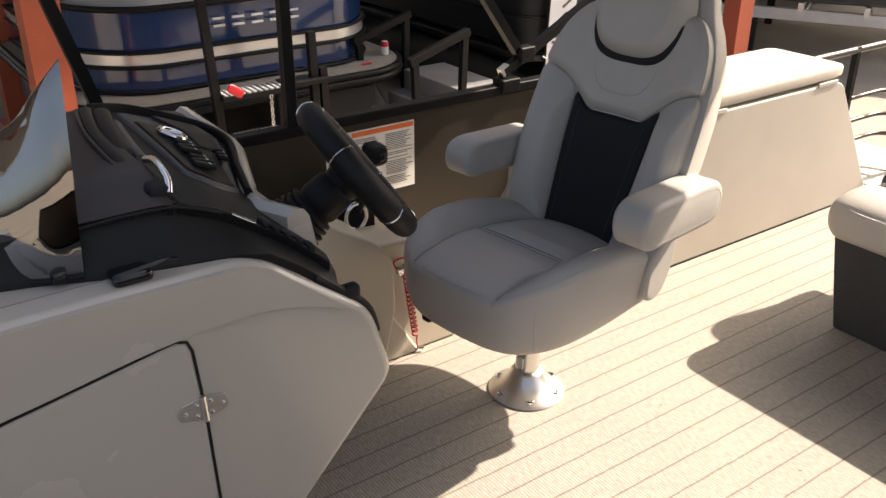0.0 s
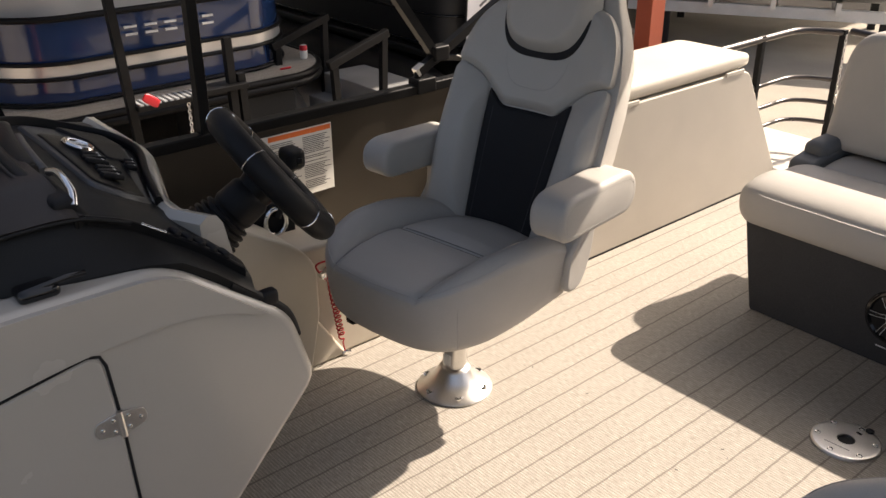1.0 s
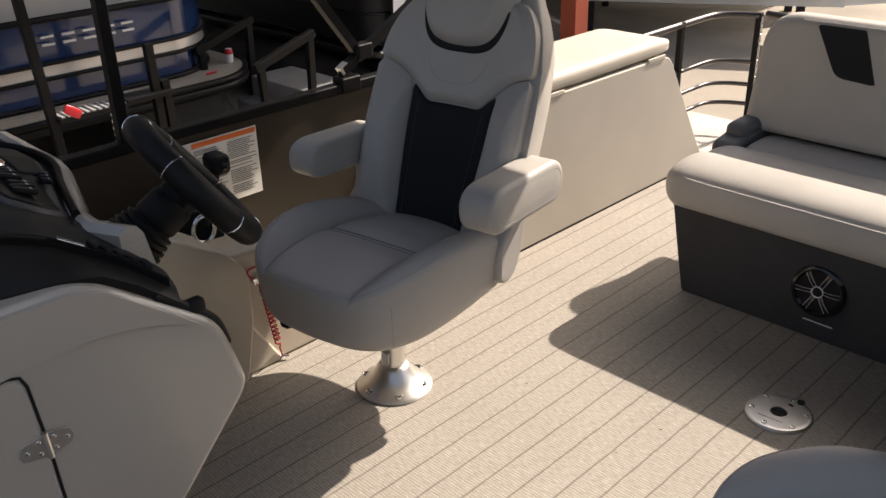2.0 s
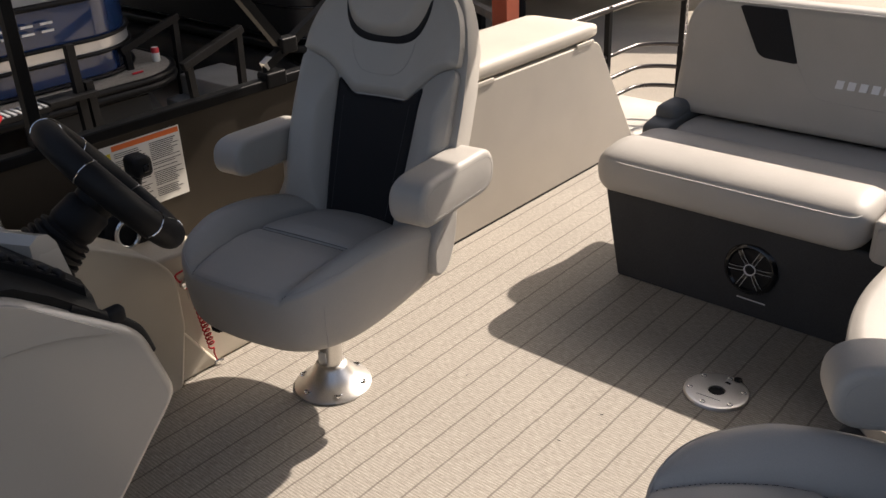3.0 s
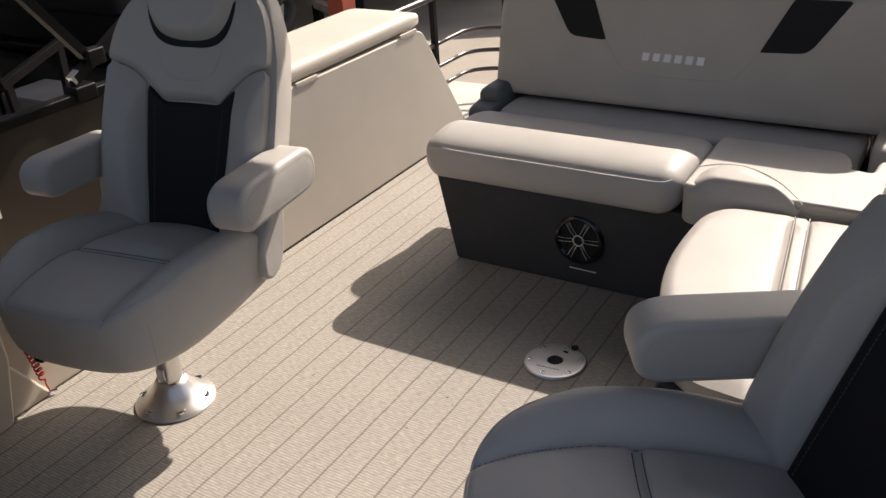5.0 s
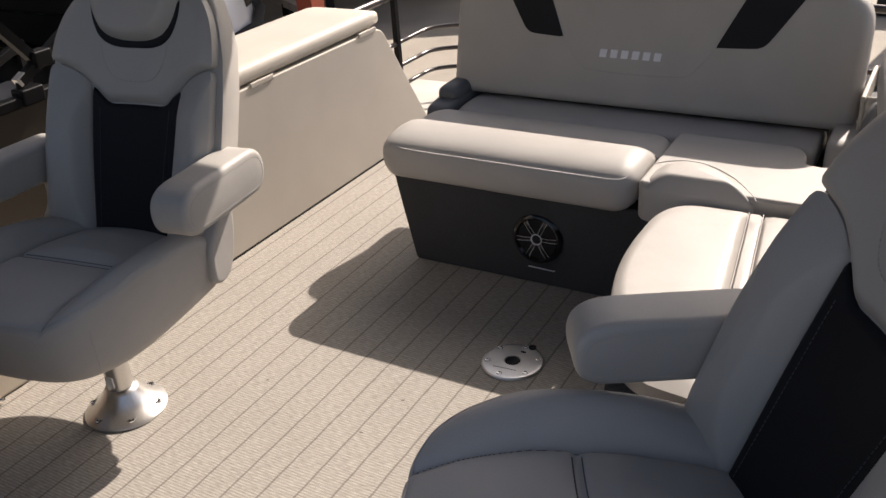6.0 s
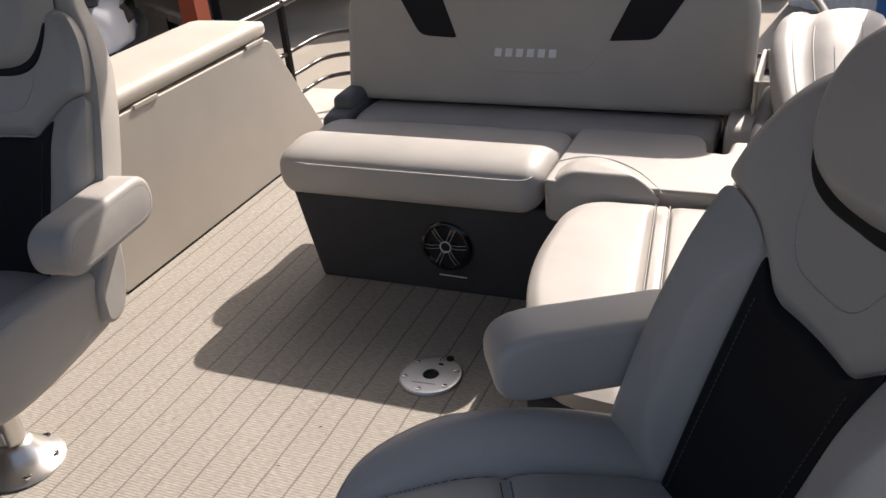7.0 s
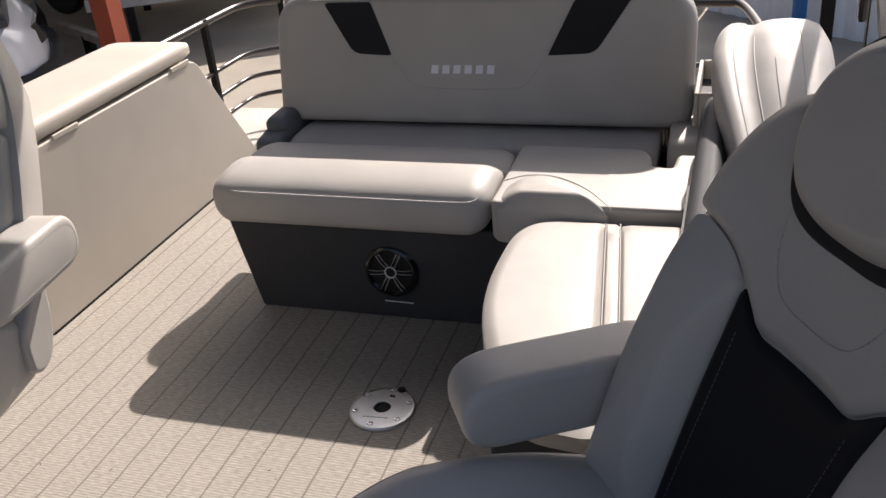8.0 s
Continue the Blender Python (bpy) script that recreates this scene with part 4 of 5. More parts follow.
part("toe_kick", bm_prism([(-0.98, 0.0), (-0.14, 0.0), (-0.24, 0.16), (-0.98, 0.2)], 0.05, lambda u, v, w: (-0.51 + w, u, v)), PLASTIC, console, bevel=0.01)

# black dash: a hood, a sunk instrument field behind its ridge, and a shoulder that runs down the side
DASH = [  # y, height of the field, edge x, edge z, foot x, foot z
    (-1.52, 0.885, 0.00, 0.880, 0.04, 0.845), (-1.42, 0.930, 0.045, 0.905, 0.07, 0.845), (-1.30, 0.962, 0.080, 0.928, 0.105, 0.847), (-1.19, 0.978, 0.100, 0.936, 0.150, 0.848),
    (-1.105, 0.986, 0.108, 0.940, 0.172, 0.850), (-1.075, 0.984, 0.110, 0.938, 0.178, 0.850), (-1.052, 0.950, 0.112, 0.930, 0.182, 0.850), (-0.98, 0.938, 0.117, 0.902, 0.194, 0.848),
    (-0.92, 0.912, 0.130, 0.864, 0.201, 0.836), (-0.86, 0.884, 0.162, 0.828, 0.206, 0.795), (-0.80, 0.856, 0.196, 0.778, 0.212, 0.742), (-0.785, 0.83, 0.198, 0.765, 0.212, 0.73)]


def field_shift(x, y):
    """The after edge of the field is cut back towards the column."""
    k = max(0.0, min(1.0, (y + 1.0) / 0.2))
    return k * (0.045 - 0.10 * max(0.0, min(1.0, (x + 0.36) / 0.30)) + 0.055 * max(0.0, min(1.0, (x - 0.02) / 0.12)))


def dash_ring(y, p, xe, ze, xb, zb):
    ring = [(-0.735, p - 0.09), (-0.730, p - 0.03), (-0.705, p - 0.004), (-0.66, p), (-0.50, p), (-0.36, p), (-0.22, p), (-0.10, p), (-0.04, p), (0.0, p - 0.002), (0.04, p + (ze - p) * 0.25),
            (xe - 0.035, p + (ze - p) * 0.72), (xe - 0.010, ze + 0.003), (xe, ze - 0.005), (xe + (xb - xe) * 0.20, ze + (zb - ze) * 0.35), (xe + (xb - xe) * 0.55, ze + (zb - ze) * 0.75), (xb, zb), (xb - 0.004, zb - 0.03), (-0.60, min(zb, p) - 0.10)]
    k = (0.04 + float(np.interp(y, (-1.09, -1.05, -0.95, -0.80), (-0.43, -0.47, -0.60, -0.735)))) / -0.695
    return [Vector((x if x > -0.04 else -0.04 + (x + 0.04) * k, y + field_shift(x, y), z)) for x, z in ring]


ys = sorted(set([d[0] for d in DASH] + [-1.36, -1.245, -1.15, -1.09, -1.063, -1.015, -0.95, -0.89, -0.83]))
stations = [[y] + [float(np.interp(y, [d[0] for d in DASH], [d[c] for d in DASH])) for c in range(1, 6)] for y in ys]
part("dash", bm_loft([dash_ring(*q) for q in stations]), DASH_VINYL, console, "black upholstered dash")


# skin over the dash top, its skylight painted in by the paler colour
hood = []
for q in [q for q in stations if q[0] <= -1.063]:
    top = dash_ring(*q)[2:14]
    proud = [0.004 + 0.008 * clamp01((k - 6) / 4) for k in range(12)]
    over = [p + Vector((proud[k] * clamp01((k - 8) / 3), 0, proud[k])) for k, p in enumerate(top)]
    hood.append(over + [p - Vector((0.006, 0, 0.012)) for p in top[::-1]])
part("hood_cover", bm_loft(hood), HOOD_VINYL_LIT, console, "dark vinyl hood, tinted lighter brown-grey for light from the sky")


def on_dash(x, y, w=0.0):
    z = float(np.interp(y, [d[0] for d in DASH], [d[1] for d in DASH]))
    return Vector((x, y + field_shift(x, y) + 0.38 * w, z + 0.92 * w))


def bm_wall(path, thick, high, drop):
    """A raised trim along a path: rounded on top, its feet sunk below."""
    rings = []
    for k, p in enumerate(path):
        d = (path[min(k + 1, len(path) - 1)] - path[max(k - 1, 0)]).normalized()
        n = Vector((d.y, -d.x, 0)).normalized() * thick * 0.5
        up = Vector((0, 0, high))
        rings.append([p - n - Vector((0, 0, drop)), p - n + up * 0.6, p - n * 0.6 + up * 0.92, p + up, p + n * 0.6 + up * 0.92, p + n + up * 0.6, p + n - Vector((0, 0, drop))])
    return bm_loft(rings)


# cream lip behind the field
lip = [on_dash(x, -0.80) for x in [-0.70 + 0.80 * k / 20 for k in range(21)]]
part("aft_lip", bm_loft([[p + Vector((0, -0.015, -0.004)), p + Vector((0, 0.004, 0.010)), p + Vector((0, 0.022, 0.006)), p + Vector((0, 0.034, -0.012)), p + Vector((0, 0.060, -0.15)), p + Vector((0, -0.015, -0.15))] for p in lip]), FIBREGLASS, console)
panel_out = rounded([(-0.50, -0.985, 0.03), (-0.47, -0.83, 0.03), (-0.03, -0.815, 0.02), (0.0, -0.90, 0.02), (-0.01, -0.985, 0.03)], 0.03, 6)
instr = part("instrument_panel", bm_pad(panel_out, 0.007, on_dash, edge=0.05, skirt=0.004), GREY_PANEL, console, "satin dark grey instrument panel")
part("panel_trim", bm_wall(smooth_line([on_dash(u, v, 0.0) for u, v in ((-0.51, -1.03), (-0.53, -0.95), (-0.515, -0.86), (-0.47, -0.812), (-0.35, -0.802), (-0.20, -0.800), (-0.03, -0.800))], 6), 0.016, 0.022, 0.015), BLACK_SATIN, console)
recess = rounded([(-0.40, -0.975, 0.01), (-0.385, -0.865, 0.015), (-0.035, -0.835, 0.015), (-0.018, -0.905, 0.01), (-0.03, -0.968, 0.01)], 0.012, 5)
part("switch_plate", bm_pad(recess, 0.004, lambda u, v, w: on_dash(u, v, 0.0075 + w), edge=0.03, skirt=0.0), BLACK_SATIN, instr)
TILT = pose(0, 0, 0, -23, 0, 0)
part("display", bm_pad(rounded([(-0.475, -0.925, 0.01), (-0.45, -0.845, 0.01), (-0.25, -0.832, 0.01), (-0.245, -0.880, 0.01), (-0.36, -0.895, 0.01)], 0.012, 5), 0.003, lambda u, v, w: on_dash(u, v, 0.0125 + w), edge=0.04, skirt=0.004), BLACK, instr, "black display")
gauge = part("gauge", bm_lathe([(0.040, 0.0), (0.042, 0.005), (0.039, 0.009), (0.034, 0.007), (0.0315, 0.004)], 40), CHROME, instr, "chrome-ringed gauge")
gauge.matrix_basis = Matrix.Translation(on_dash(-0.305, -0.925, 0.012)) @ TILT @ Matrix.Diagonal((1.15, 0.78, 1, 1))
part("gauge_face", bm_lathe([(0.032, 0.003), (0.03, 0.0045), (0.01, 0.0045)], 32), WHITE_LABEL, gauge)
part("gauge_needle", bm_box((-0.002, -0.004, 0.0045), (0.002, 0.024, 0.0060)), INK, gauge, smooth=False)
for cx, cy, cnt, w, d in ((-0.205, -0.915, 3, 0.024, 0.046), (-0.115, -0.905, 3, 0.024, 0.046), (-0.215, -0.838, 3, 0.020, 0.022)):
    for k in range(cnt):
        sw = part("rocker_switch", bm_soft((-w * 0.44, -d / 2, 0.0), (w * 0.44, d / 2, 0.012), 0.004, n=2), BLACK, instr)
        sw.matrix_basis = Matrix.Translation(on_dash(cx + (k - (cnt - 1) / 2) * w, cy, 0.012)) @ TILT @ pose(0, 0, 0, 7 * (k % 2), 0, 0)
        part("switch_mark", bm_box((-w * 0.2, d * 0.18, 0.0115), (w * 0.2, d * 0.26, 0.0126)), WHITE_LABEL, sw, smooth=False)
ridge = smooth_line([(-0.425, -1.060, 0.955), (-0.405, -1.066, 0.982), (-0.34, -1.082, 0.990), (-0.20, -1.104, 0.991), (-0.08, -1.108, 0.988), (-0.015, -1.104, 0.980), (0.045, -1.090, 0.962), (0.086, -1.074, 0.944), (0.112, -1.062, 0.930)], 5)
part("hood_ridge", bm_wall([p + Vector((0, 0.004, -0.006)) for p in ridge], 0.026, 0.016, 0.03), DASH_VINYL, console)
part("ridge_piping", bm_tube([p + Vector((0, -0.013, 0.006)) for p in ridge], 0.0035, 8), HOOD_VINYL_LIT, console)
part("hood_roll", bm_wall(smooth_line([(-0.385, -1.036, 0.972), (-0.36, -1.040, 0.978), (-0.24, -1.062, 0.979), (-0.11, -1.074, 0.974), (-0.085, -1.072, 0.966)], 5), 0.034, 0.016, 0.04), DASH_VINYL, console)
part("hood_vent", bm_wall(smooth_line([(-0.33, -1.022, 0.958), (-0.24, -1.036, 0.962), (-0.13, -1.046, 0.960), (-0.10, -1.044, 0.952)], 5), 0.022, 0.016, 0.03), GREY_PANEL, console)
part("handle_shroud", bm_wall(smooth_line([(-0.045, -1.078, 0.955), (-0.02, -1.080, 0.972), (0.03, -1.074, 0.962), (0.085, -1.060, 0.940), (0.112, -1.050, 0.922)], 5), 0.030, 0.014, 0.03), DASH_VINYL, console)
arch = smooth_line([(0.100, -1.30, 0.921), (0.112, -1.19, 0.936), (0.119, -1.105, 0.940), (0.121, -1.045, 0.933), (0.124, -0.975, 0.905)], 6)
part("shoulder_piping", bm_tube(arch, 0.004, 8), DASH_VINYL, console)
part("handle_mount", bm_soft((-0.06, -1.098, 0.930), (0.100, -1.050, 0.972), 0.014, n=4), BLACK, console)
part("chrome_handle", bm_tube(smooth_line([(-0.025, -1.058, 0.984), (0.0, -1.050, 0.988), (0.04, -1.050, 0.984), (0.075, -1.052, 0.972), (0.098, -1.060, 0.955)], 6), 0.0075, 10), CHROME, console, "chrome latch handle")
shoulder = smooth_line([(0.112, -1.05, 0.932), (0.118, -0.975, 0.904), (0.131, -0.915, 0.866), (0.163, -0.855, 0.828), (0.197, -0.795, 0.778)], 6)
part("dash_lip", bm_wall(shoulder, 0.012, 0.007, 0.012), BLACK_SATIN, console)
for k in range(5):
    p = Vector((0.125 + 0.011 * k, -0.895 + 0.018 * k, 0.868 - 0.013 * k))
    part("grip_rib", bm_soft((p.x - 0.018, p.y - 0.007, p.z - 0.012), (p.x + 0.014, p.y + 0.007, p.z + 0.004), 0.004, n=2), BLACK, console)
part("blower_knob", bm_soft((0.150, -1.205, 0.845), (0.200, -1.135, 0.868), 0.010, n=3), BLACK_GLOSS, console)
part("blower_lever", bm_tube([(0.185, -1.20, 0.862), (0.19, -1.12, 0.872), (0.185, -1.09, 0.868)], 0.006, 8), BLACK_GLOSS, console)
part("silver_strip", bm_tube([(0.122, -0.956, 0.898), (0.132, -0.915, 0.872)], 0.0035, 8), CHROME, console)
# black edge strip that runs down the after edge of the shell
strip = smooth_line([(0.202, -0.835, 0.760), (0.203, -0.775, 0.714), (0.203, -0.730, 0.674), (0.201, -0.710, 0.642), (0.198, -0.696, 0.595)], 6)
part("edge_strip", bm_tube(strip, 0.010, 10), BLACK, console)
part("grab_latch", bm_soft((0.186, -0.776, 0.688), (0.214, -0.735, 0.722), 0.009, n=3), BLACK, console)

# smoked windscreen round the front of the console
screen = thing("windscreen", "smoked acrylic wrap-round windscreen on the console", "windscreen")
FOOT = [(0.128, -1.235, 0.852), (0.105, -1.30, 0.849), (0.03, -1.38, 0.846), (-0.10, -1.45, 0.845), (-0.27, -1.475, 0.845), (-0.45, -1.44, 0.845), (-0.58, -1.36, 0.846), (-0.66, -1.25, 0.850)]
HEAD = [(0.085, -1.203, 1.217), (0.06, -1.245, 1.165), (0.02, -1.285, 1.106), (-0.06, -1.345, 1.060), (-0.27, -1.40, 1.040), (-0.44, -1.37, 1.030), (-0.55, -1.30, 1.010), (-0.62, -1.21, 0.985)]
foot, head = smooth_line(FOOT, 6), smooth_line(HEAD, 6)
outer = []
for lev in range(13):
    h = lev / 12
    row = []
    for a, b in zip(foot, head):
        p = Vector(a).lerp(Vector(b), h)
        bulge = math.sin(math.pi * h) * 0.022
        way = (Vector((p.x + 0.27, p.y + 1.15, 0))).normalized()
        row.append(p + way * bulge)
    outer.append(row)
bm = bmesh.new()
vo = [[bm.verts.new(p) for p in r] for r in outer]
cen = Vector((-0.27, -1.2, 0))
vi = [[bm.verts.new(p + (Vector((cen.x, cen.y, p.z)) - p).normalized() * 0.005) for p in r] for r in outer]
cols = len(outer[0]) - 1
for g in (vo, vi):
    for a, b in zip(g, g[1:]):
        for i in range(cols):
            bm.faces.new((a[i], a[i + 1], b[i + 1], b[i]))
for i in range(cols):
    bm.faces.new((vo[0][i], vo[0][i + 1], vi[0][i + 1], vi[0][i]))
    bm.faces.new((vo[-1][i], vo[-1][i + 1], vi[-1][i + 1], vi[-1][i]))
for i in (0, cols):
    for lev in range(12):
        bm.faces.new((vo[lev][i], vo[lev + 1][i], vi[lev + 1][i], vi[lev][i]))
part("pane", bm, SMOKED, screen)
part("foot_trim", bm_tube([p + Vector((0, 0, 0.002)) for p in outer[0]], 0.006, 8), BLACK, screen)
for k in (4, 10):
    p = outer[0][k]
    part("bracket", bm_soft((p.x - 0.012, p.y - 0.012, p.z), (p.x + 0.016, p.y + 0.012, p.z + 0.022), 0.005, n=2), BLACK_GLOSS, screen)

# wheel, column, throttle
WP = pose(-0.107, -0.55, 0.827, -53, 0, -17)
wheel = thing("steering_wheel", "black steering wheel with chrome accents on a bellowed column", "steering wheel")
wheel.matrix_basis = WP
ringpts = [(0.166 * math.cos(2 * math.pi * k / 48), 0.166 * math.sin(2 * math.pi * k / 48), 0) for k in range(48)]
part("rim", bm_tube(ringpts, 0.0315, 16, closed=True), BLACK, wheel, "padded black rim")
for k in range(6):
    a = 2 * math.pi * k / 6 + 0.35
    clip = [(0.166 + 0.0314 * math.cos(b), 0, 0.0314 * math.sin(b)) for b in [2 * math.pi * j / 16 for j in range(16)]]
    part("chrome_band", bm_tube(clip, 0.0017, 6, closed=True), CHROME, wheel).matrix_basis = pose(0, 0, 0, 0, 0, math.degrees(a))
for a in (90, 210, 330):
    part("spoke", bm_soft((0.03, -0.02, -0.035), (0.172, 0.02, -0.015), 0.008, n=3), BLACK_GLOSS, wheel).matrix_basis = pose(0, 0, 0, 0, -6, a)
part("hub", bm_lathe([(0.045, -0.06), (0.05, -0.03), (0.042, -0.012), (0.03, -0.008)], 32), BLACK_SATIN, wheel)
prof = [(0.060, -0.295)]
for k in range(10):
    z = -0.285 + k * 0.0155
    r = 0.094 - 0.0036 * k
    prof += [(r, z), (r, z + 0.006), (r - 0.012, z + 0.009), (r - 0.012, z + 0.014)]
prof += [(0.052, -0.128), (0.054, -0.122), (0.052, -0.07), (0.045, -0.06)]
part("bellows", bm_lathe(prof, 32), BLACK, wheel, "ribbed rubber bellows")
part("tilt_lever", bm_tube([(-0.04, 0.0, -0.24), (-0.10, -0.05, -0.25)], 0.009, 8), BLACK, wheel)
part("ignition_lock", bm_lathe([(0.018, 0.0), (0.018, 0.03), (0.012, 0.034)], 20, (0.10, -0.03, -0.29)), CHROME, wheel)
part("wiring_plug", bm_soft((0.07, -0.09, -0.32), (0.10, -0.05, -0.28), 0.006, n=2), RED, wheel)

throttle = thing("throttle_lever", "black throttle lever with a chrome ring on the side box", "throttle")
part("mount", bm_prism(rounded([(-0.36, 0.38), (-0.20, 0.38), (-0.20, 0.50, 0.03), (-0.33, 0.52, 0.03)], 0.02, 5), 0.05, lambda u, v, w: (-0.67 + w, u, v)), BLACK, throttle, bevel=0.008)
loop = [(-0.612, -0.275 + 0.036 * math.cos(2 * math.pi * k / 24), 0.455 + 0.042 * math.sin(2 * math.pi * k / 24)) for k in range(24)]
part("ring", bm_tube(loop, 0.008, 10, closed=True), CHROME, throttle, "chrome pivot ring")
part("lever", bm_tube(smooth_line([(-0.615, -0.27, 0.47), (-0.615, -0.23, 0.55), (-0.615, -0.205, 0.63), (-0.615, -0.20, 0.655)], 5), 0.016, 10), BLACK, throttle)
part("grip", bm_soft((-0.655, -0.228, 0.612), (-0.578, -0.168, 0.676), 0.018, n=4), BLACK, throttle)
part("trim_button", bm_soft((-0.581, -0.205, 0.630), (-0.575, -0.185, 0.655), 0.003, n=2), BLACK_GLOSS, throttle)

lanyard = thing("kill_switch_lanyard", "coiled red kill-switch lanyard hanging from the side box", "lanyard")
part("switch", bm_lathe([(0.020, 0.0), (0.021, 0.012), (0.012, 0.018)], 24), CHROME, lanyard).matrix_basis = pose(-0.445, -0.225, 0.33, 0, 90, 20)
coil = []
for k in range(16 * 14 + 1):
    t = k / (16 * 14)
    base = Vector((-0.425, -0.215, 0.32)).lerp(Vector((-0.452, -0.165, 0.075)), t)
    a = 2 * math.pi * k / 16
    coil.append(base + Vector((0.010 * math.cos(a), 0.010 * math.sin(a) * 0.9, 0.004 * math.sin(a))))
coil += [Vector((-0.455, -0.160, 0.05)), Vector((-0.458, -0.152, 0.015))]
part("coil", bm_tube(coil, 0.0028, 6), RED, lanyard)
part("clip", bm_tube([(-0.462, -0.160, 0.008), (-0.458, -0.150, 0.016), (-0.450, -0.135, 0.012)], 0.005, 8), CHROME, lanyard)
part("top_loop", bm_tube(smooth_line([(-0.44, -0.25, 0.36), (-0.43, -0.215, 0.37), (-0.425, -0.20, 0.34), (-0.43, -0.225, 0.32)], 6, closed=True), 0.003, 6, closed=True), RED, lanyard)

# ---- bimini top over the helm ----
CANVAS = material("black_canvas", (0.03, 0.03, 0.032), 0.85, vary=0.12, scale=4, grain=0.15, grain_scale=300, bump=0.3)
CANVAS_FRONT = -0.6
bimini = thing("canopy", "black canvas bimini top on a black square-tube frame", "canopy")
rings = []
for k in range(25):
    y = CANVAS_FRONT + (1.76 - CANVAS_FRONT) * k / 24
    ring = []
    for j in range(21):
        x = -0.84 + 2.88 * j / 20
        crown = 0.13 * (1 - ((x - 0.6) / 1.44) ** 2) + 0.05 * (1 - ((y - 0.47) / 1.5) ** 2)
        ring.append(Vector((x, y + 0.035 * (x - 0.2) * (k / 24), 1.85 + crown)))
    rings.append(ring + [p + Vector((0, 0, 0.012)) for p in ring[::-1]])
part("canvas", bm_loft(rings), CANVAS, bimini)
for x in (FX - 0.022, 1.972):
    for y in (-0.39,):
        part("post", bm_tube([(x, y, 0.72), (x, y, 1.50), (x, y + 0.95, 1.87)], 0.018, square=True), BLACK_SATIN, bimini, bevel=0.004)
    part("rear_strut", bm_tube([(x, 0.43, 0.765), (x, 1.66, 1.40), (x, 1.69, 1.87)], 0.015, square=True), BLACK_SATIN, bimini)
    part("cross_strut", bm_tube([(x - 0.012, 0.53, 0.79), (x - 0.012, 0.10, 1.36), (x - 0.012, 0.40, 1.87)], 0.016, square=True), BLACK_SATIN, bimini)
    part("rail_clamp", bm_box((x - 0.03, 0.405, 0.69), (x + 0.03, 0.49, 0.745)), BLACK_SATIN, bimini, bevel=0.008)
    part("clamp_hinge", bm_tube([(x, 0.425, 0.74), (x, 0.43, 0.775)], 0.013, 10), BLACK_SATIN, bimini)
    part("hinge_end", bm_tube([(x, 0.418, 0.764), (x, 0.452, 0.781)], 0.014, square=True), BRUSHED, bimini)
    part("joint", bm_box((x - 0.028, 0.49, 0.79), (x + 0.022, 0.56, 0.845)), BLACK_SATIN, bimini, bevel=0.008)
cable = smooth_line([(FX - 0.01, 0.60, 0.80), (FX + 0.0, 0.64, 0.775), (FX - 0.005, 0.67, 0.735), (FX - 0.01, 0.66, 0.728)], 8)
tagged(part("cable_end", bm_tube(cable, 0.003, 6), WHITE_LABEL), "short white cable end at the rail", "cable")

# ---- rear rails ----
gate = thing("rear_gate_rail", "black tube railing round the boarding deck", "railing")
for z, r in ((0.585, 0.017), (0.345, 0.0115), (0.225, 0.0115), (0.12, 0.0115)):
    run = smooth_line([(-0.69, 1.9, z), (-0.69, 2.3, z), (-0.69, 2.70, z), (-0.68, 2.80, z), (-0.64, 2.86, z), (-0.58, 2.90, z), (-0.50, 2.93, z)], 6)
    part("bar", bm_tube(run, r, 10), POLISHED, gate)
for p in ((-0.69, 2.50), (-0.50, 2.93)):
    part("post", bm_tube([(p[0], p[1], -0.03), (p[0], p[1], 0.60)], 0.014, square=True), BLACK_SATIN, gate)
    part("foot", bm_lathe([(0.03, -0.03), (0.03, -0.022), (0.018, -0.018)], 20, (p[0], p[1], 0)), BRUSHED, gate)
chain = bmesh.new()
for k in range(16):
    z = 0.57 - 0.022 * k
    link = bm_tube([(-0.50 + 0.022 + (0.005 * math.cos(a) if k % 2 else 0), 2.92 + (0 if k % 2 else 0.005 * math.cos(a)), z + 0.013 * math.sin(a)) for a in [2 * math.pi * j / 10 for j in range(10)]], 0.0022, 5, closed=True)
    me = bpy.data.meshes.new("link")
    link.to_mesh(me)
    link.free()
    chain.from_mesh(me)
part("chain", chain, BRUSHED, gate)
port_rail = thing("port_gate_rail", "black tube railing beside the bench end", "railing")
for z, r in ((0.60, 0.017), (0.34, 0.012)):
    part("bar", bm_tube(smooth_line([(-0.46, 2.93, z), (0.4, 2.80, z), (1.41, 2.68, z), (1.62, 2.66, z), (1.69, 2.63, z), (1.75, 2.36, z), (1.80, 1.95, z)], 6), r, 10), POLISHED, port_rail)
part("post", bm_tube([(1.41, 2.66, -0.03), (1.41, 2.66, 0.60)], 0.013, square=True), BLACK_SATIN, port_rail)
part("post", bm_tube([(1.79, 1.97, 0.0), (1.79, 1.97, 0.60)], 0.013, square=True), BLACK_SATIN, port_rail)
strap = thing("bimini_strap", "black webbing strap with a buckle hanging by the port post", "strap")
part("post", bm_tube([(1.965, 2.12, 0.0), (1.965, 2.12, 1.75)], 0.022, square=True), BLACK_SATIN, strap)
part("webbing", bm_prism([(0, 0), (0.03, 0), (0.03, 0.9), (0, 0.9)], 0.003, lambda u, v, w: (1.955 + w, 1.02 + u + 0.06 * v, 0.86 + v)), BLACK, strap)
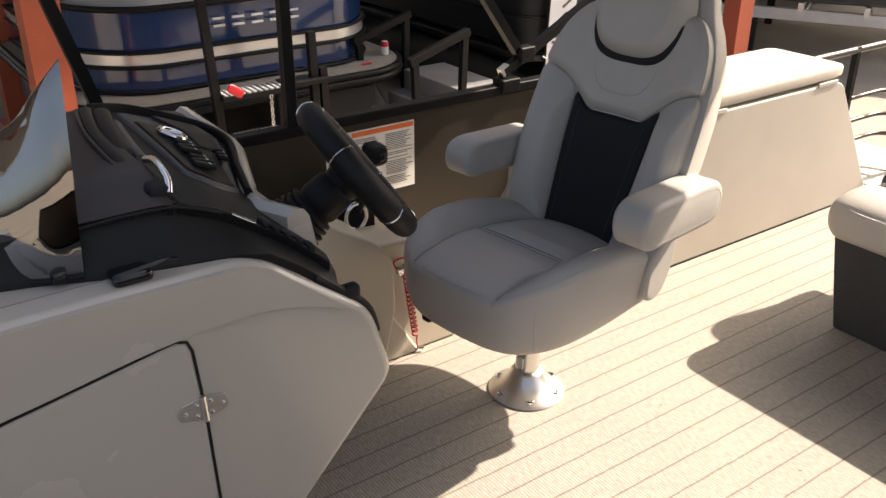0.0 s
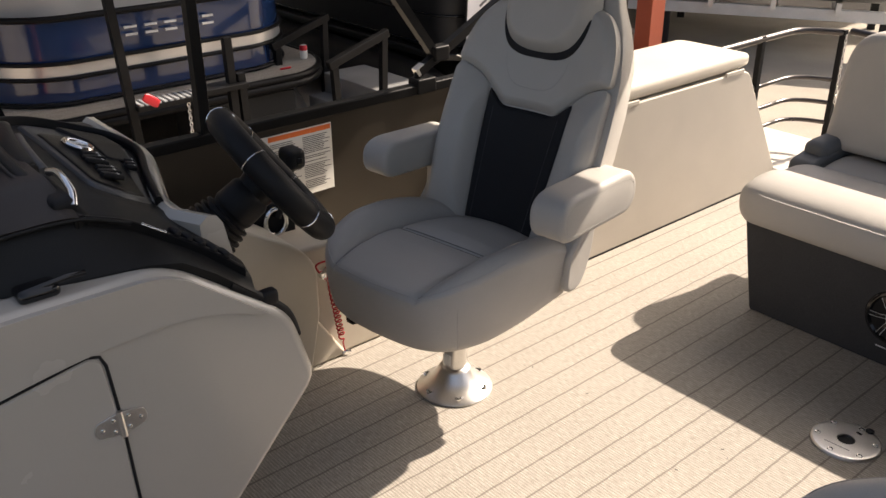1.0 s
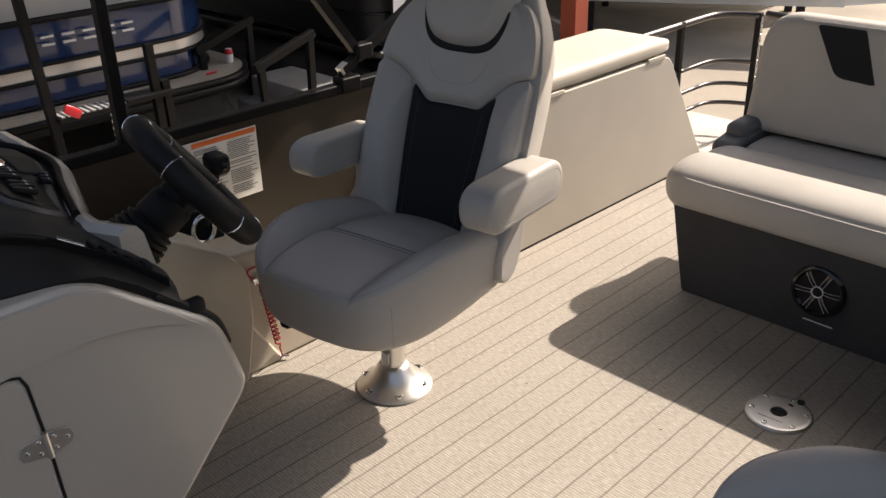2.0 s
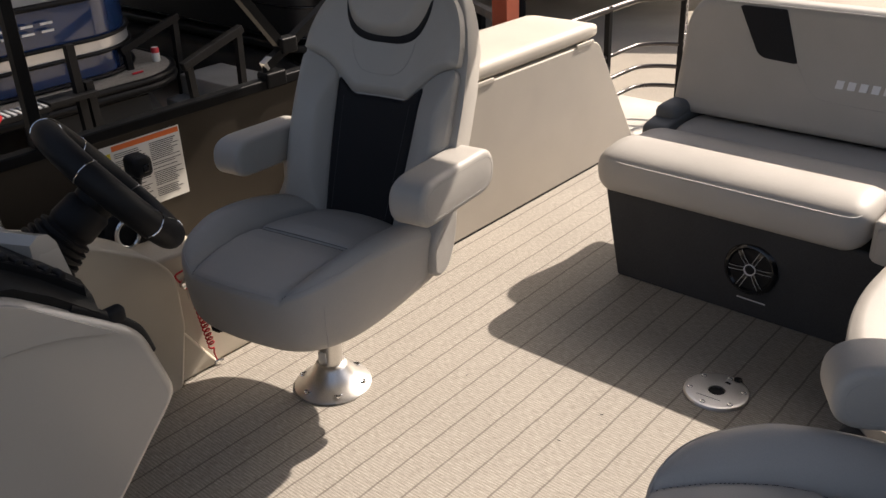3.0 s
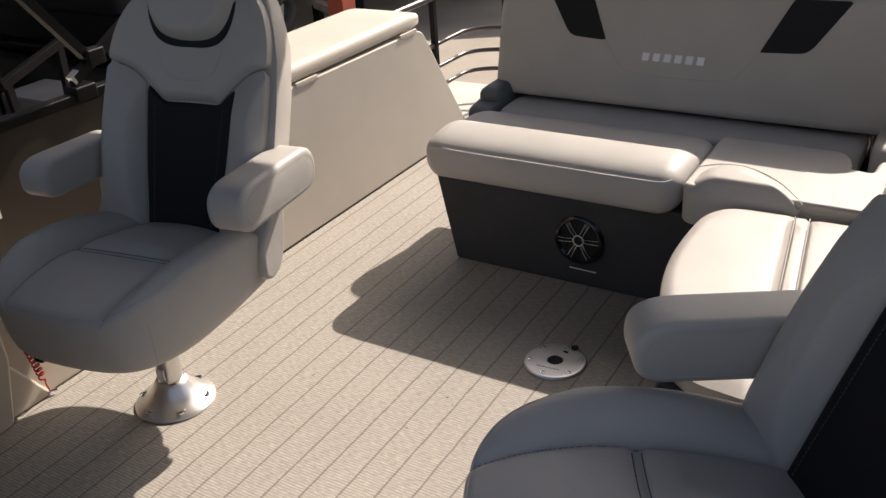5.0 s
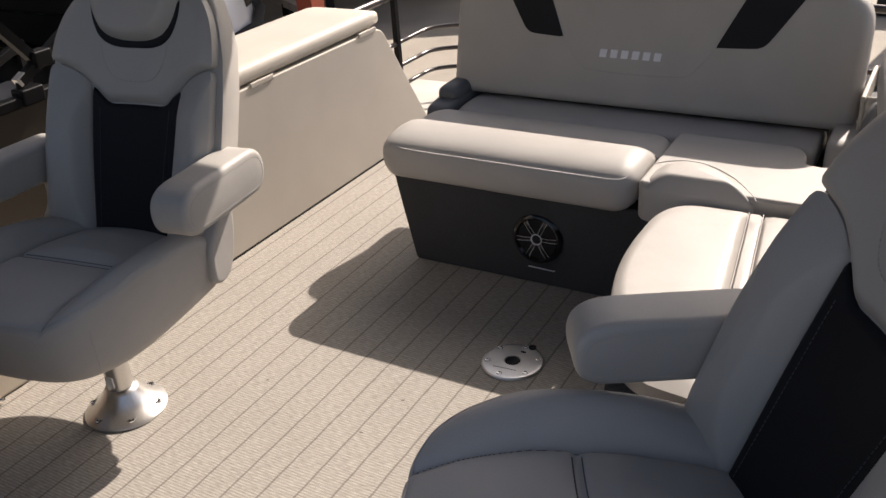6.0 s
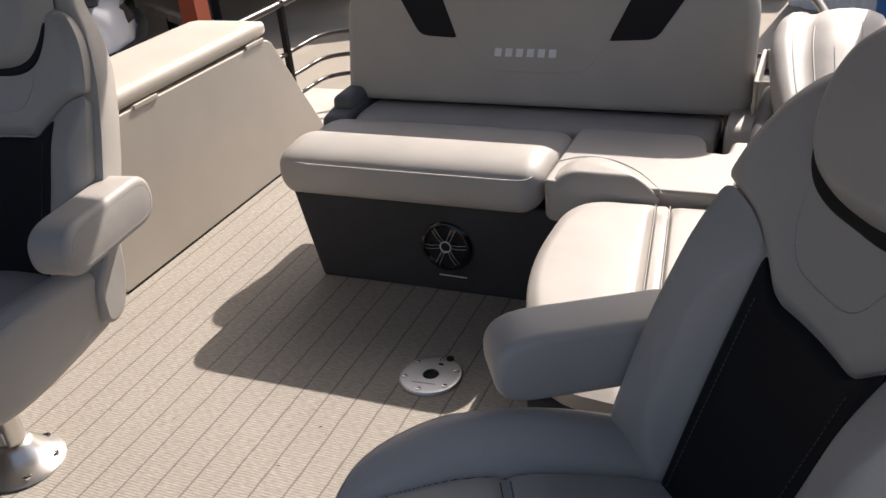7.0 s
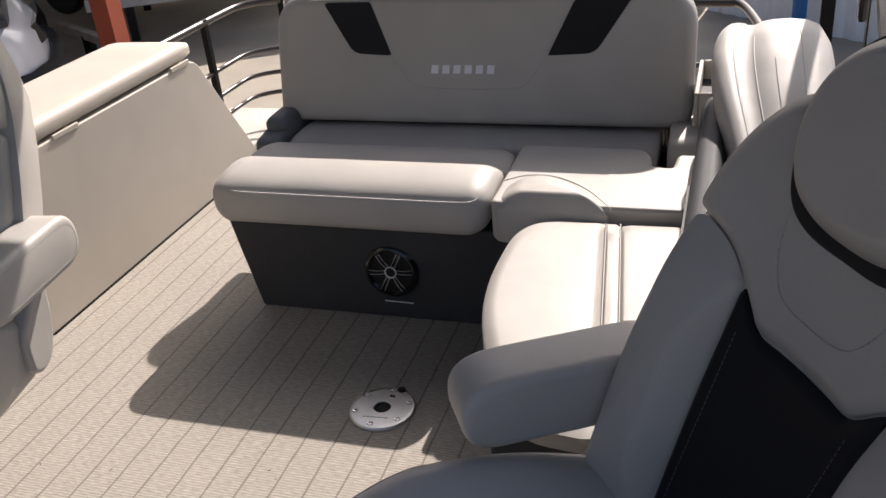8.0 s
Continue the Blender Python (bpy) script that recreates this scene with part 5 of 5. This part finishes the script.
part("buckle", bm_soft((1.945, 1.12, 0.925), (1.965, 1.16, 0.985), 0.006, n=2), BLACK_GLOSS, strap)

# ---- the yard ----
GZ = -1.15
gm = bmesh.new()
bmesh.ops.create_grid(gm, x_segments=40, y_segments=40, size=300)
ground = part("ground", gm, CONCRETE, smooth=False)
ground.location.z = GZ
tagged(ground, "sunlit tan concrete yard", "ground", kind="structure")

strut = thing("canopy_strut", "black square tube strut rising from the fence rail", "strut")
part("tube", bm_tube([(-0.775, -0.895, 0.70), (-0.775, -1.005, 1.10), (-0.775, -1.10, 1.45), (-0.775, -1.17, 1.72)], 0.016, square=True), BLACK_SATIN, strut)
part("rail_bracket", bm_soft((-0.80, -0.93, 0.690), (-0.75, -0.865, 0.745), 0.008, n=3), BLACK_SATIN, strut)

# open shed on orange posts
ROOF = material("roof_sheet", (0.35, 0.35, 0.36), 0.6, vary=0.1, scale=1)
roof = part("shed_roof", bm_box((-24.0, -12.0, 3.4), (-3.65, 26.0, 3.55)), ROOF, smooth=False)
tagged(roof, "sheet-metal roof of the open boat shed", "roof", kind="structure")
for x, y in ((-4.32, -0.325), (-4.32, 6.45), (-4.32, 13.2), (-4.32, -7.0), (-7.6, 0.0), (-7.6, 13.2)):
    p = thing("shed_post", "red-oxide painted steel shed post", "post", at=(x, y, GZ), group="shed posts")
    part("flange", bm_box((-0.10, -0.11, 0.0), (-0.085, 0.11, 4.55)), STEEL_ORANGE, p, smooth=False)
    part("flange", bm_box((0.085, -0.11, 0.0), (0.10, 0.11, 4.55)), STEEL_ORANGE, p, smooth=False)
    part("web", bm_box((-0.085, -0.11, 0.0), (0.085, -0.095, 4.55)), STEEL_ORANGE, p, smooth=False)
    part("base_plate", bm_box((-0.17, -0.17, 0.0), (0.17, 0.17, 0.02)), STEEL_ORANGE, p, smooth=False)
    part("brace", bm_box((-0.085, 0.095, 0.0), (0.085, 0.11, 4.55)), STEEL_ORANGE, p, smooth=False)

# white building
wall_a, wall_b = Vector((1.42, 9.6, GZ)), Vector((7.5, 4.2, GZ))
run = (wall_b - wall_a)
across = run.normalized().cross(Vector((0, 0, 1)))
rowp = []
nseg = 160
for k in range(nseg + 1):
    wave = (0.0, 0.022, 0.022, 0.0)[k % 4]
    rowp.append(wall_a + run * (k / nseg) + across * wave)
bm = bm_loft([[p, p + Vector((0, 0, 2.5)), p + Vector((0, 0, 2.5)) - across * -0.12, p - across * -0.12] for p in rowp])
tagged(part("wall_white_building", bm, WHITE_SHEET, smooth=False), "white ribbed sheet-metal building wall", "wall", kind="structure")
pole = part("blue_pole", bm_tube([(2.25, 8.3, GZ), (2.25, 8.3, 2.4)], 0.07, 14), material("blue_paint", (0.03, 0.16, 0.42), 0.4))
tagged(pole, "blue painted pole before the white wall", "pole")
crate = part("dark_bin", bm_soft((0.95, 9.7, GZ), (1.35, 10.1, GZ + 0.5), 0.04, n=3), RUBBER)
tagged(crate, "dark bin standing on the concrete", "bin")


# neighbouring boat with the rounded bow
def plan_curve(x1, y0, y1, r, back=-9.5):
    """Outline of a bow: from the far end on one side round to the other."""
    pts = [(back, y0)]
    for k in range(13):
        a = -math.pi / 2 + math.pi / 2 * k / 12
        pts.append((x1 - r + r * math.cos(a), y0 + r + r * math.sin(a)))
    for k in range(13):
        a = math.pi / 2 * k / 12
        pts.append((x1 - r + r * math.cos(a), y1 - r + r * math.sin(a)))
    pts.append((back, y1))
    # a slight belly across the bow
    mid = (y0 + y1) / 2
    return [(x + (0.16 * (1 - ((y - mid) / ((y1 - y0) / 2)) ** 2) if x > x1 - r - 0.01 else 0), y) for x, y in pts]


def bm_band(curve, z0, z1, thick=0.03, slope=0.0):
    rings = []
    mid = sum(y for _, y in curve) / len(curve)
    for x, y in curve:
        n = Vector((1.0 if abs(y - mid) < 0.9 else 0.5, (y - mid) * 0.4, 0)).normalized()
        o, i = Vector((x, y, z0)), Vector((x, y, z0)) - n * thick
        up = Vector((0, 0, z1 - z0)) + n * slope
        rings.append([o, o + up, i + up, i])
    return bm_loft(rings)


blue = thing("pontoon_boat", "navy pontoon boat with a silver stripe under the shed", "boat")
bow = plan_curve(-5.12, 0.05, 2.62, 0.55)
DZ = -0.34
part("lower_panel", bm_band(bow, DZ + 0.035, DZ + 0.205), BLUE, blue, "navy gelcoat panel")
bow2 = plan_curve(-5.105, 0.035, 2.635, 0.56)
part("silver_stripe", bm_band(bow2, DZ + 0.215, DZ + 0.315), SILVER, blue, "brushed silver stripe")
part("upper_panel", bm_band(bow, DZ + 0.325, DZ + 0.625), BLUE, blue, "navy gelcoat panel")
for z in (0.02, 0.21, 0.32, 0.635):
    cur = [(x + 0.012, y, DZ + z) for x, y in bow2]
    part("trim_rail", bm_tube(cur, 0.016 if z < 0.6 else 0.024, 8), BLACK_SATIN, blue)
seat_curve = plan_curve(-5.22, 0.12, 2.55, 0.5)
part("bow_seat", bm_band(seat_curve, DZ + 0.60, DZ + 0.80, 0.5), VINYL, blue, "pale bow seat cushions")
rim_curve = plan_curve(-4.80, -0.08, 2.78, 0.5)
part("deck", bm_prism([(x, y) for x, y in rim_curve], 0.05, lambda u, v, w: (u, v, DZ - 0.05 + w)), DECK, blue, smooth=False)
for z, r, mat in ((-0.02, 0.03, BLACK_SATIN), (-0.075, 0.035, BLACK_SATIN)):
    part("deck_edge", bm_tube([(x + 0.012, y, DZ + z) for x, y in rim_curve], r, 10), mat, blue)
for k in range(5):
    y = 1.02 + 0.155 * k
    x = -5.12 + 0.16 * (1 - ((y - 1.335) / 1.285) ** 2) + 0.006
    for z in (0.452, 0.508):
        part("mark_bar", bm_box((x - 0.01, y, DZ + z), (x + 0.008, y + 0.095, DZ + z + 0.016)), TRAILER, blue, smooth=False)
for y in (0.35, 2.35):
    tb = bm_lathe([(0.02, 0.35), (0.16, 0.12), (0.28, -0.2), (0.31, -0.7), (0.31, -5.0)], 24)
    bmesh.ops.transform(tb, matrix=pose(-5.0, y, -0.78, 0, 90, 0), verts=tb.verts)
    part("pontoon", tb, TUBE_ALU, blue)
can = part("drink_can", bm_lathe([(0.026, 0.0), (0.033, 0.008), (0.033, 0.108), (0.027, 0.12)], 20, (0, 0, 0)), WHITE_LABEL)
can.location = (-5.10, 2.62, DZ)
tagged(can, "red and white drink can on the boat deck", "can")
part("band", bm_lathe([(0.0332, 0.075), (0.0335, 0.076), (0.0335, 0.108), (0.0275, 0.1195)], 20), RED, can)
for p, s in (((-4.88, 2.30, DZ + 0.012), 0.05), ((-4.06, 0.78, -0.13), 0.06)):
    tg = part("red_tag", bm_soft((-0.01, -s, -0.008), (0.01, s, 0.008), 0.006, n=2), RED)
    tg.location = p
    tagged(tg, "small red plastic tag on the boat", "tag")
bpy.data.objects["red_tag.001"].rotation_euler = (radians(-35), 0, 0)
bpy.data.objects["red_tag.001"].scale = (1, 1, 4)

# boarding ladder at its bow
lad = thing("boarding_ladder", "black boarding ladder with ribbed metal treads", "ladder")
for y, z0, z1 in ((0.75, -1.15, 0.95), (1.19, -1.15, -0.25), (1.46, -0.95, 0.17), (1.54, -0.75, -0.10)):
    part("upright", bm_tube([(-4.2, y, z0), (-4.2, y - (0.13 if z1 > 0.5 else 0.02), z1)], 0.028, square=True), BLACK_SATIN, lad)
for y0, y1, z in ((0.71, 1.19, -0.18), (0.80, 1.20, -0.505), (1.19, 1.55, -0.16)):
    tread = part("tread", bm_box((-4.30, y0, z - 0.035), (-4.12, y1, z)), BLACK_SATIN, lad, bevel=0.004)
    if y0 < 1:
        for k in range(11):
            yy = y0 + 0.02 + (y1 - y0 - 0.05) * k / 10
            part("rib", bm_box((-4.285, yy, z), (-4.13, yy + 0.022, z + 0.008)), TRAILER, tread, smooth=False)
for k in range(12):
    ring = [(-4.14 + (0.010 * math.cos(a) if k % 2 else 0), 1.075 + (0 if k % 2 else 0.010 * math.cos(a)), -0.235 - 0.024 * k + 0.016 * math.sin(a)) for a in [2 * math.pi * j / 10 for j in range(10)]]
    part("chain_link", bm_tube(ring, 0.004, 5, closed=True), BRUSHED, lad)

# carpeted steps with black handrails
steps = thing("boarding_steps", "grey carpeted boarding steps with black handrails", "steps")
for y0, y1, z in ((2.44, 3.20, -0.82), (2.59, 3.20, -0.64), (2.76, 3.20, -0.47)):
    part("step", bm_box((-5.02, y0, GZ if z < -0.8 else z - 0.18), (-4.22, y1, z)), STEP_CARPET, steps, bevel=0.012)
for x in (-4.20, -5.06):
    part("rail_post", bm_tube([(x, 2.38, GZ), (x, 2.33, -0.14)], 0.026, square=True), BLACK_SATIN, steps)
    part("rail_post", bm_tube([(x, 2.78, GZ), (x, 2.82, -0.02)], 0.026, square=True), BLACK_SATIN, steps)
    part("handrail", bm_tube([(x, 2.28, -0.18), (x, 2.86, 0.0)], 0.032, square=True), BLACK_SATIN, steps, bevel=0.008)

# black covered boat beyond the steps
COVER = material("black_boat_cover", (0.008, 0.008, 0.009), 0.45, vary=0.2, scale=2, grain=0.1, grain_scale=60, bump=0.3)
dark = thing("covered_boat", "black pontoon boat with a black cover", "boat")
TUBE_BLACK = material("black_tube", (0.014, 0.0135, 0.0135), 0.32, vary=0.2, scale=3, grain=0.1, grain_scale=120, bump=0.1)
plan = rounded([(-10.5, 3.95, 0.05), (-4.70, 3.95, 0.35), (-4.70, 4.75, 0.35), (-10.5, 4.75, 0.05)], 0.2, 8)
part("cover", bm_prism(plan, 1.25, lambda u, v, w: (u, v + 0.05 * w, -0.44 + w)), COVER, dark, "black fitted cover", bevel=0.06)
for z in (-0.40, -0.12, 0.22):
    part("trim_rail", bm_tube([(u + 0.01, v + 0.05 * (z + 0.44) - 0.006, z) for u, v in plan[8:28]], 0.012, 8), BLACK_GLOSS, dark)
part("deck_edge", bm_prism(rounded([(-10.5, 3.86, 0.05), (-4.58, 3.86, 0.4), (-4.58, 4.85, 0.4), (-10.5, 4.85, 0.05)], 0.2, 8), 0.07, lambda u, v, w: (u, v, -0.51 + w)), TUBE_BLACK, dark, bevel=0.02)
for y in (3.80, 4.70):
    tb = bm_lathe([(0.02, 0.45), (0.14, 0.2), (0.22, -0.15), (0.25, -0.7), (0.25, -5.0)], 32)
    bmesh.ops.transform(tb, matrix=pose(-4.75, y, -0.78, 0, 90, 0), verts=tb.verts)
    part("pontoon", tb, TUBE_BLACK, dark, "black pontoon tube")

# black storage box under the neighbouring bow
box = thing("storage_box", "black plastic storage box on the ground under the bow", "box", at=(-5.1, 1.92, GZ))
part("body", bm_soft((-0.30, -0.42, 0.0), (0.30, 0.42, 0.66), 0.03, n=4), RUBBER, box)
part("lid", bm_soft((-0.32, -0.44, 0.66), (0.32, 0.44, 0.735), 0.02, n=4), RUBBER, box)

# blue boat and banner further along
far = thing("far_boat", "blue runabout with a cream rail beyond the steps", "boat")
for z0, z1, mat in ((-0.75, -0.45, BLUE), (-0.43, -0.31, SILVER), (-0.30, 0.0, BLUE), (0.02, 0.14, VINYL)):
    part("hull_band", bm_band([(x - 1.1, y + 4.95) for x, y in plan_curve(-5.0, 0.0, 2.3, 0.5, -8)], z0, z1), mat, far)
flag = thing("feather_banner", "white printed feather banner", "banner")
part("cloth", bm_prism(rounded([(4.02, -0.55), (4.30, -0.50, 0.05), (4.42, 0.5), (4.36, 1.5, 0.1), (4.10, 1.3)], 0.03, 4), 0.004, lambda u, v, w: (-4.55 + w, u, v)), BANNER, flag)
part("pole", bm_tube([(-4.56, 4.0, GZ), (-4.56, 4.08, 1.6)], 0.012, 8), BLACK_SATIN, flag)
for a, b, z in ((4.10, 4.22, 0.2), (4.18, 4.32, 0.05), (4.12, 4.24, -0.08)):
    part("print_stroke", bm_prism([(a, z - 0.05), (b, z + 0.03), (b + 0.02, z + 0.02), (a + 0.02, z - 0.07)], 0.002, lambda u, v, w: (-4.546 + w, u, v)), INK, flag, smooth=False)
for k in range(2):
    part("print_bar", bm_box((-4.546, 4.08, -0.28 - 0.05 * k), (-4.544, 4.30, -0.255 - 0.05 * k)), INK, flag, smooth=False)

# trailers under the shed
def build_trailer(name, label, m, x0, x1, axles):
    t = thing(name, label, "trailer", group="boat trailers")
    t.matrix_basis = m
    for y in (-0.9, 0.9):
        part("beam", bm_box((x0, y - 0.04, 0.42), (x1, y + 0.04, 0.56)), WHITE_STEEL, t, bevel=0.006)
        tb = bm_lathe([(0.02, x1 + 0.2), (0.2, x1 - 0.1), (0.29, x1 - 0.6), (0.3, x0 - 0.2)], 24)
        bmesh.ops.transform(tb, matrix=pose(0, y, 0.95, 0, 90, 0), verts=tb.verts)
        part("pontoon", tb, TUBE_ALU, t)
        for x in axles:
            tyre = bm_lathe([(0.17, -0.09), (0.29, -0.10), (0.33, -0.06), (0.33, 0.06), (0.29, 0.10), (0.17, 0.09)], 28)
            bmesh.ops.transform(tyre, matrix=pose(x, y * 1.28, 0.33, 90, 0, 0), verts=tyre.verts)
            wh = part("tyre", tyre, RUBBER, t)
            rim = bm_lathe([(0.175, -0.08), (0.165, -0.02), (0.05, -0.03), (0.04, -0.06), (0.02, -0.06)] if y > 0 else [(0.175, 0.08), (0.165, 0.02), (0.05, 0.03), (0.04, 0.06), (0.02, 0.06)], 24)
            bmesh.ops.transform(rim, matrix=pose(x, y * 1.28, 0.33, 90, 0, 0), verts=rim.verts)
            part("rim", rim, CHROME, wh)
            part("mudguard", bm_tube([(x + 0.42 * math.cos(a), y * 1.28, 0.33 + 0.42 * math.sin(a)) for a in [math.pi * j / 10 for j in range(11)]], 0.03, 6), TRAILER, t)
    if not axles:
        for x in (x0 + 0.5, x1 - 0.5):
            for y in (-0.9, 0.9):
                part("prop_stand", bm_box((x - 0.05, y - 0.05, 0.0), (x + 0.05, y + 0.05, 0.42)), RUBBER, t, smooth=False)
    for x in [x0 + 0.3 + (x1 - x0 - 0.6) * k / 4 for k in range(5)]:
        part("cross_member", bm_box((x - 0.04, -0.9, 0.45), (x + 0.04, 0.9, 0.53)), TRAILER, t, smooth=False)
        for y in (-0.9, 0.9):
            part("bunk_bracket", bm_box((x - 0.03, y - 0.16, 0.53), (x + 0.03, y + 0.16, 0.66)), TRAILER, t, smooth=False)
    part("deck", bm_box((x0, -1.25, 1.28), (x1, 1.25, 1.34)), BRUSHED, t, smooth=False)
    part("drawbar", bm_tube([(x1 - 0.05, -0.9, 0.49), (x1 + 0.9, -0.35, 0.47), (x1 + 2.2, 0.0, 0.47), (x1 + 0.9, 0.35, 0.47), (x1 - 0.05, 0.9, 0.49)], 0.05, square=True), WHITE_STEEL, t)
    return t


build_trailer("boat_trailer", "white painted trailer carrying a pontoon boat", pose(-5.0, 9.72, GZ, 0, 0, 29), -1.6, 2.0, ())
build_trailer("boat_trailer", "dark tandem trailer carrying a pontoon boat", pose(-8.1, 11.0, GZ, 0, 0, 0), -3.2, 1.6, (0.45, 1.15))

# ski craft and rail beyond the pod
ski = thing("white_watercraft", "white and black watercraft parked beyond the fence", "watercraft")
hull_p = [(-0.55, 0.0), (-0.5, 0.35), (-0.3, 0.52), (0.3, 0.52), (0.5, 0.35), (0.55, 0.0)]
part("hull", bm_loft([[Vector((-6.6 + u * s, 5.2 + 2.2 * t, GZ + 0.35 + v * (0.7 + 0.5 * s))) for u, v in hull_p] for t, s in ((0, 0.85), (0.3, 1.0), (0.7, 0.9), (0.9, 0.55), (1.0, 0.12))]), WHITE_GEL, ski)
for s in (-1, 1):
    part("side_panel", bm_loft([[Vector((-6.6 + s * w, 5.2 + 2.2 * t, GZ + z)) for w, z in ((0.50 * k, 0.62), (0.56 * k, 0.66), (0.50 * k, 0.84), (0.44 * k, 0.80))] for t, k in ((0.12, 1.0), (0.4, 1.02), (0.68, 0.95))]), BLACK_GLOSS, ski)
part("deck_panel", bm_soft((-6.86, 5.5, GZ + 0.88), (-6.34, 7.05, GZ + 0.99), 0.05, n=3), GREY_PANEL, ski)
part("handlebar", bm_tube([(-6.95, 6.55, GZ + 1.22), (-6.6, 6.70, GZ + 1.24), (-6.25, 6.55, GZ + 1.22)], 0.02, 8), BLACK, ski)
part("column", bm_tube([(-6.6, 6.75, GZ + 0.95), (-6.6, 6.68, GZ + 1.24)], 0.05, 10), BLACK, ski)
part("handlebar_pad", bm_soft((-6.72, 6.62, GZ + 1.22), (-6.48, 6.76, GZ + 1.28), 0.02, n=3), WHITE_GEL, ski)
part("bumper", bm_tube([(-6.6 + u * 1.1, 5.2 + 2.2 * t, GZ + 0.42) for u, t in ((-0.5, 0.0), (-0.56, 0.3), (-0.5, 0.7), (-0.3, 0.92), (0, 1.02), (0.3, 0.92), (0.5, 0.7), (0.56, 0.3), (0.5, 0.0))], 0.06, 10), RUBBER, ski)
part("seat", bm_soft((-6.8, 5.3, GZ + 0.85), (-6.4, 6.6, GZ + 1.1), 0.08, n=4), BLACK, ski)
part("cradle", bm_box((-7.0, 5.3, GZ), (-6.2, 7.0, GZ + 0.36)), TRAILER, ski, smooth=False)
ski.matrix_basis = pose(-4.80, 5.25, 0.0, 0, 0, -139) @ Matrix.Translation((6.6, -7.4, 0))
bar = part("barrier_rail", bm_tube([(-6.4, 8.12, -0.88), (-4.70, 7.15, -0.90)], 0.05, square=True), material("weathered_board", (0.42, 0.36, 0.3), 0.7, vary=0.2, scale=5, grain=0.15, grain_scale=80), bevel=0.006)
tagged(bar, "weathered wooden barrier rail in the shed", "barrier")
part("post", bm_box((-5.75, 7.68, GZ), (-5.65, 7.78, -0.90)), BLACK_SATIN, bar, smooth=False)
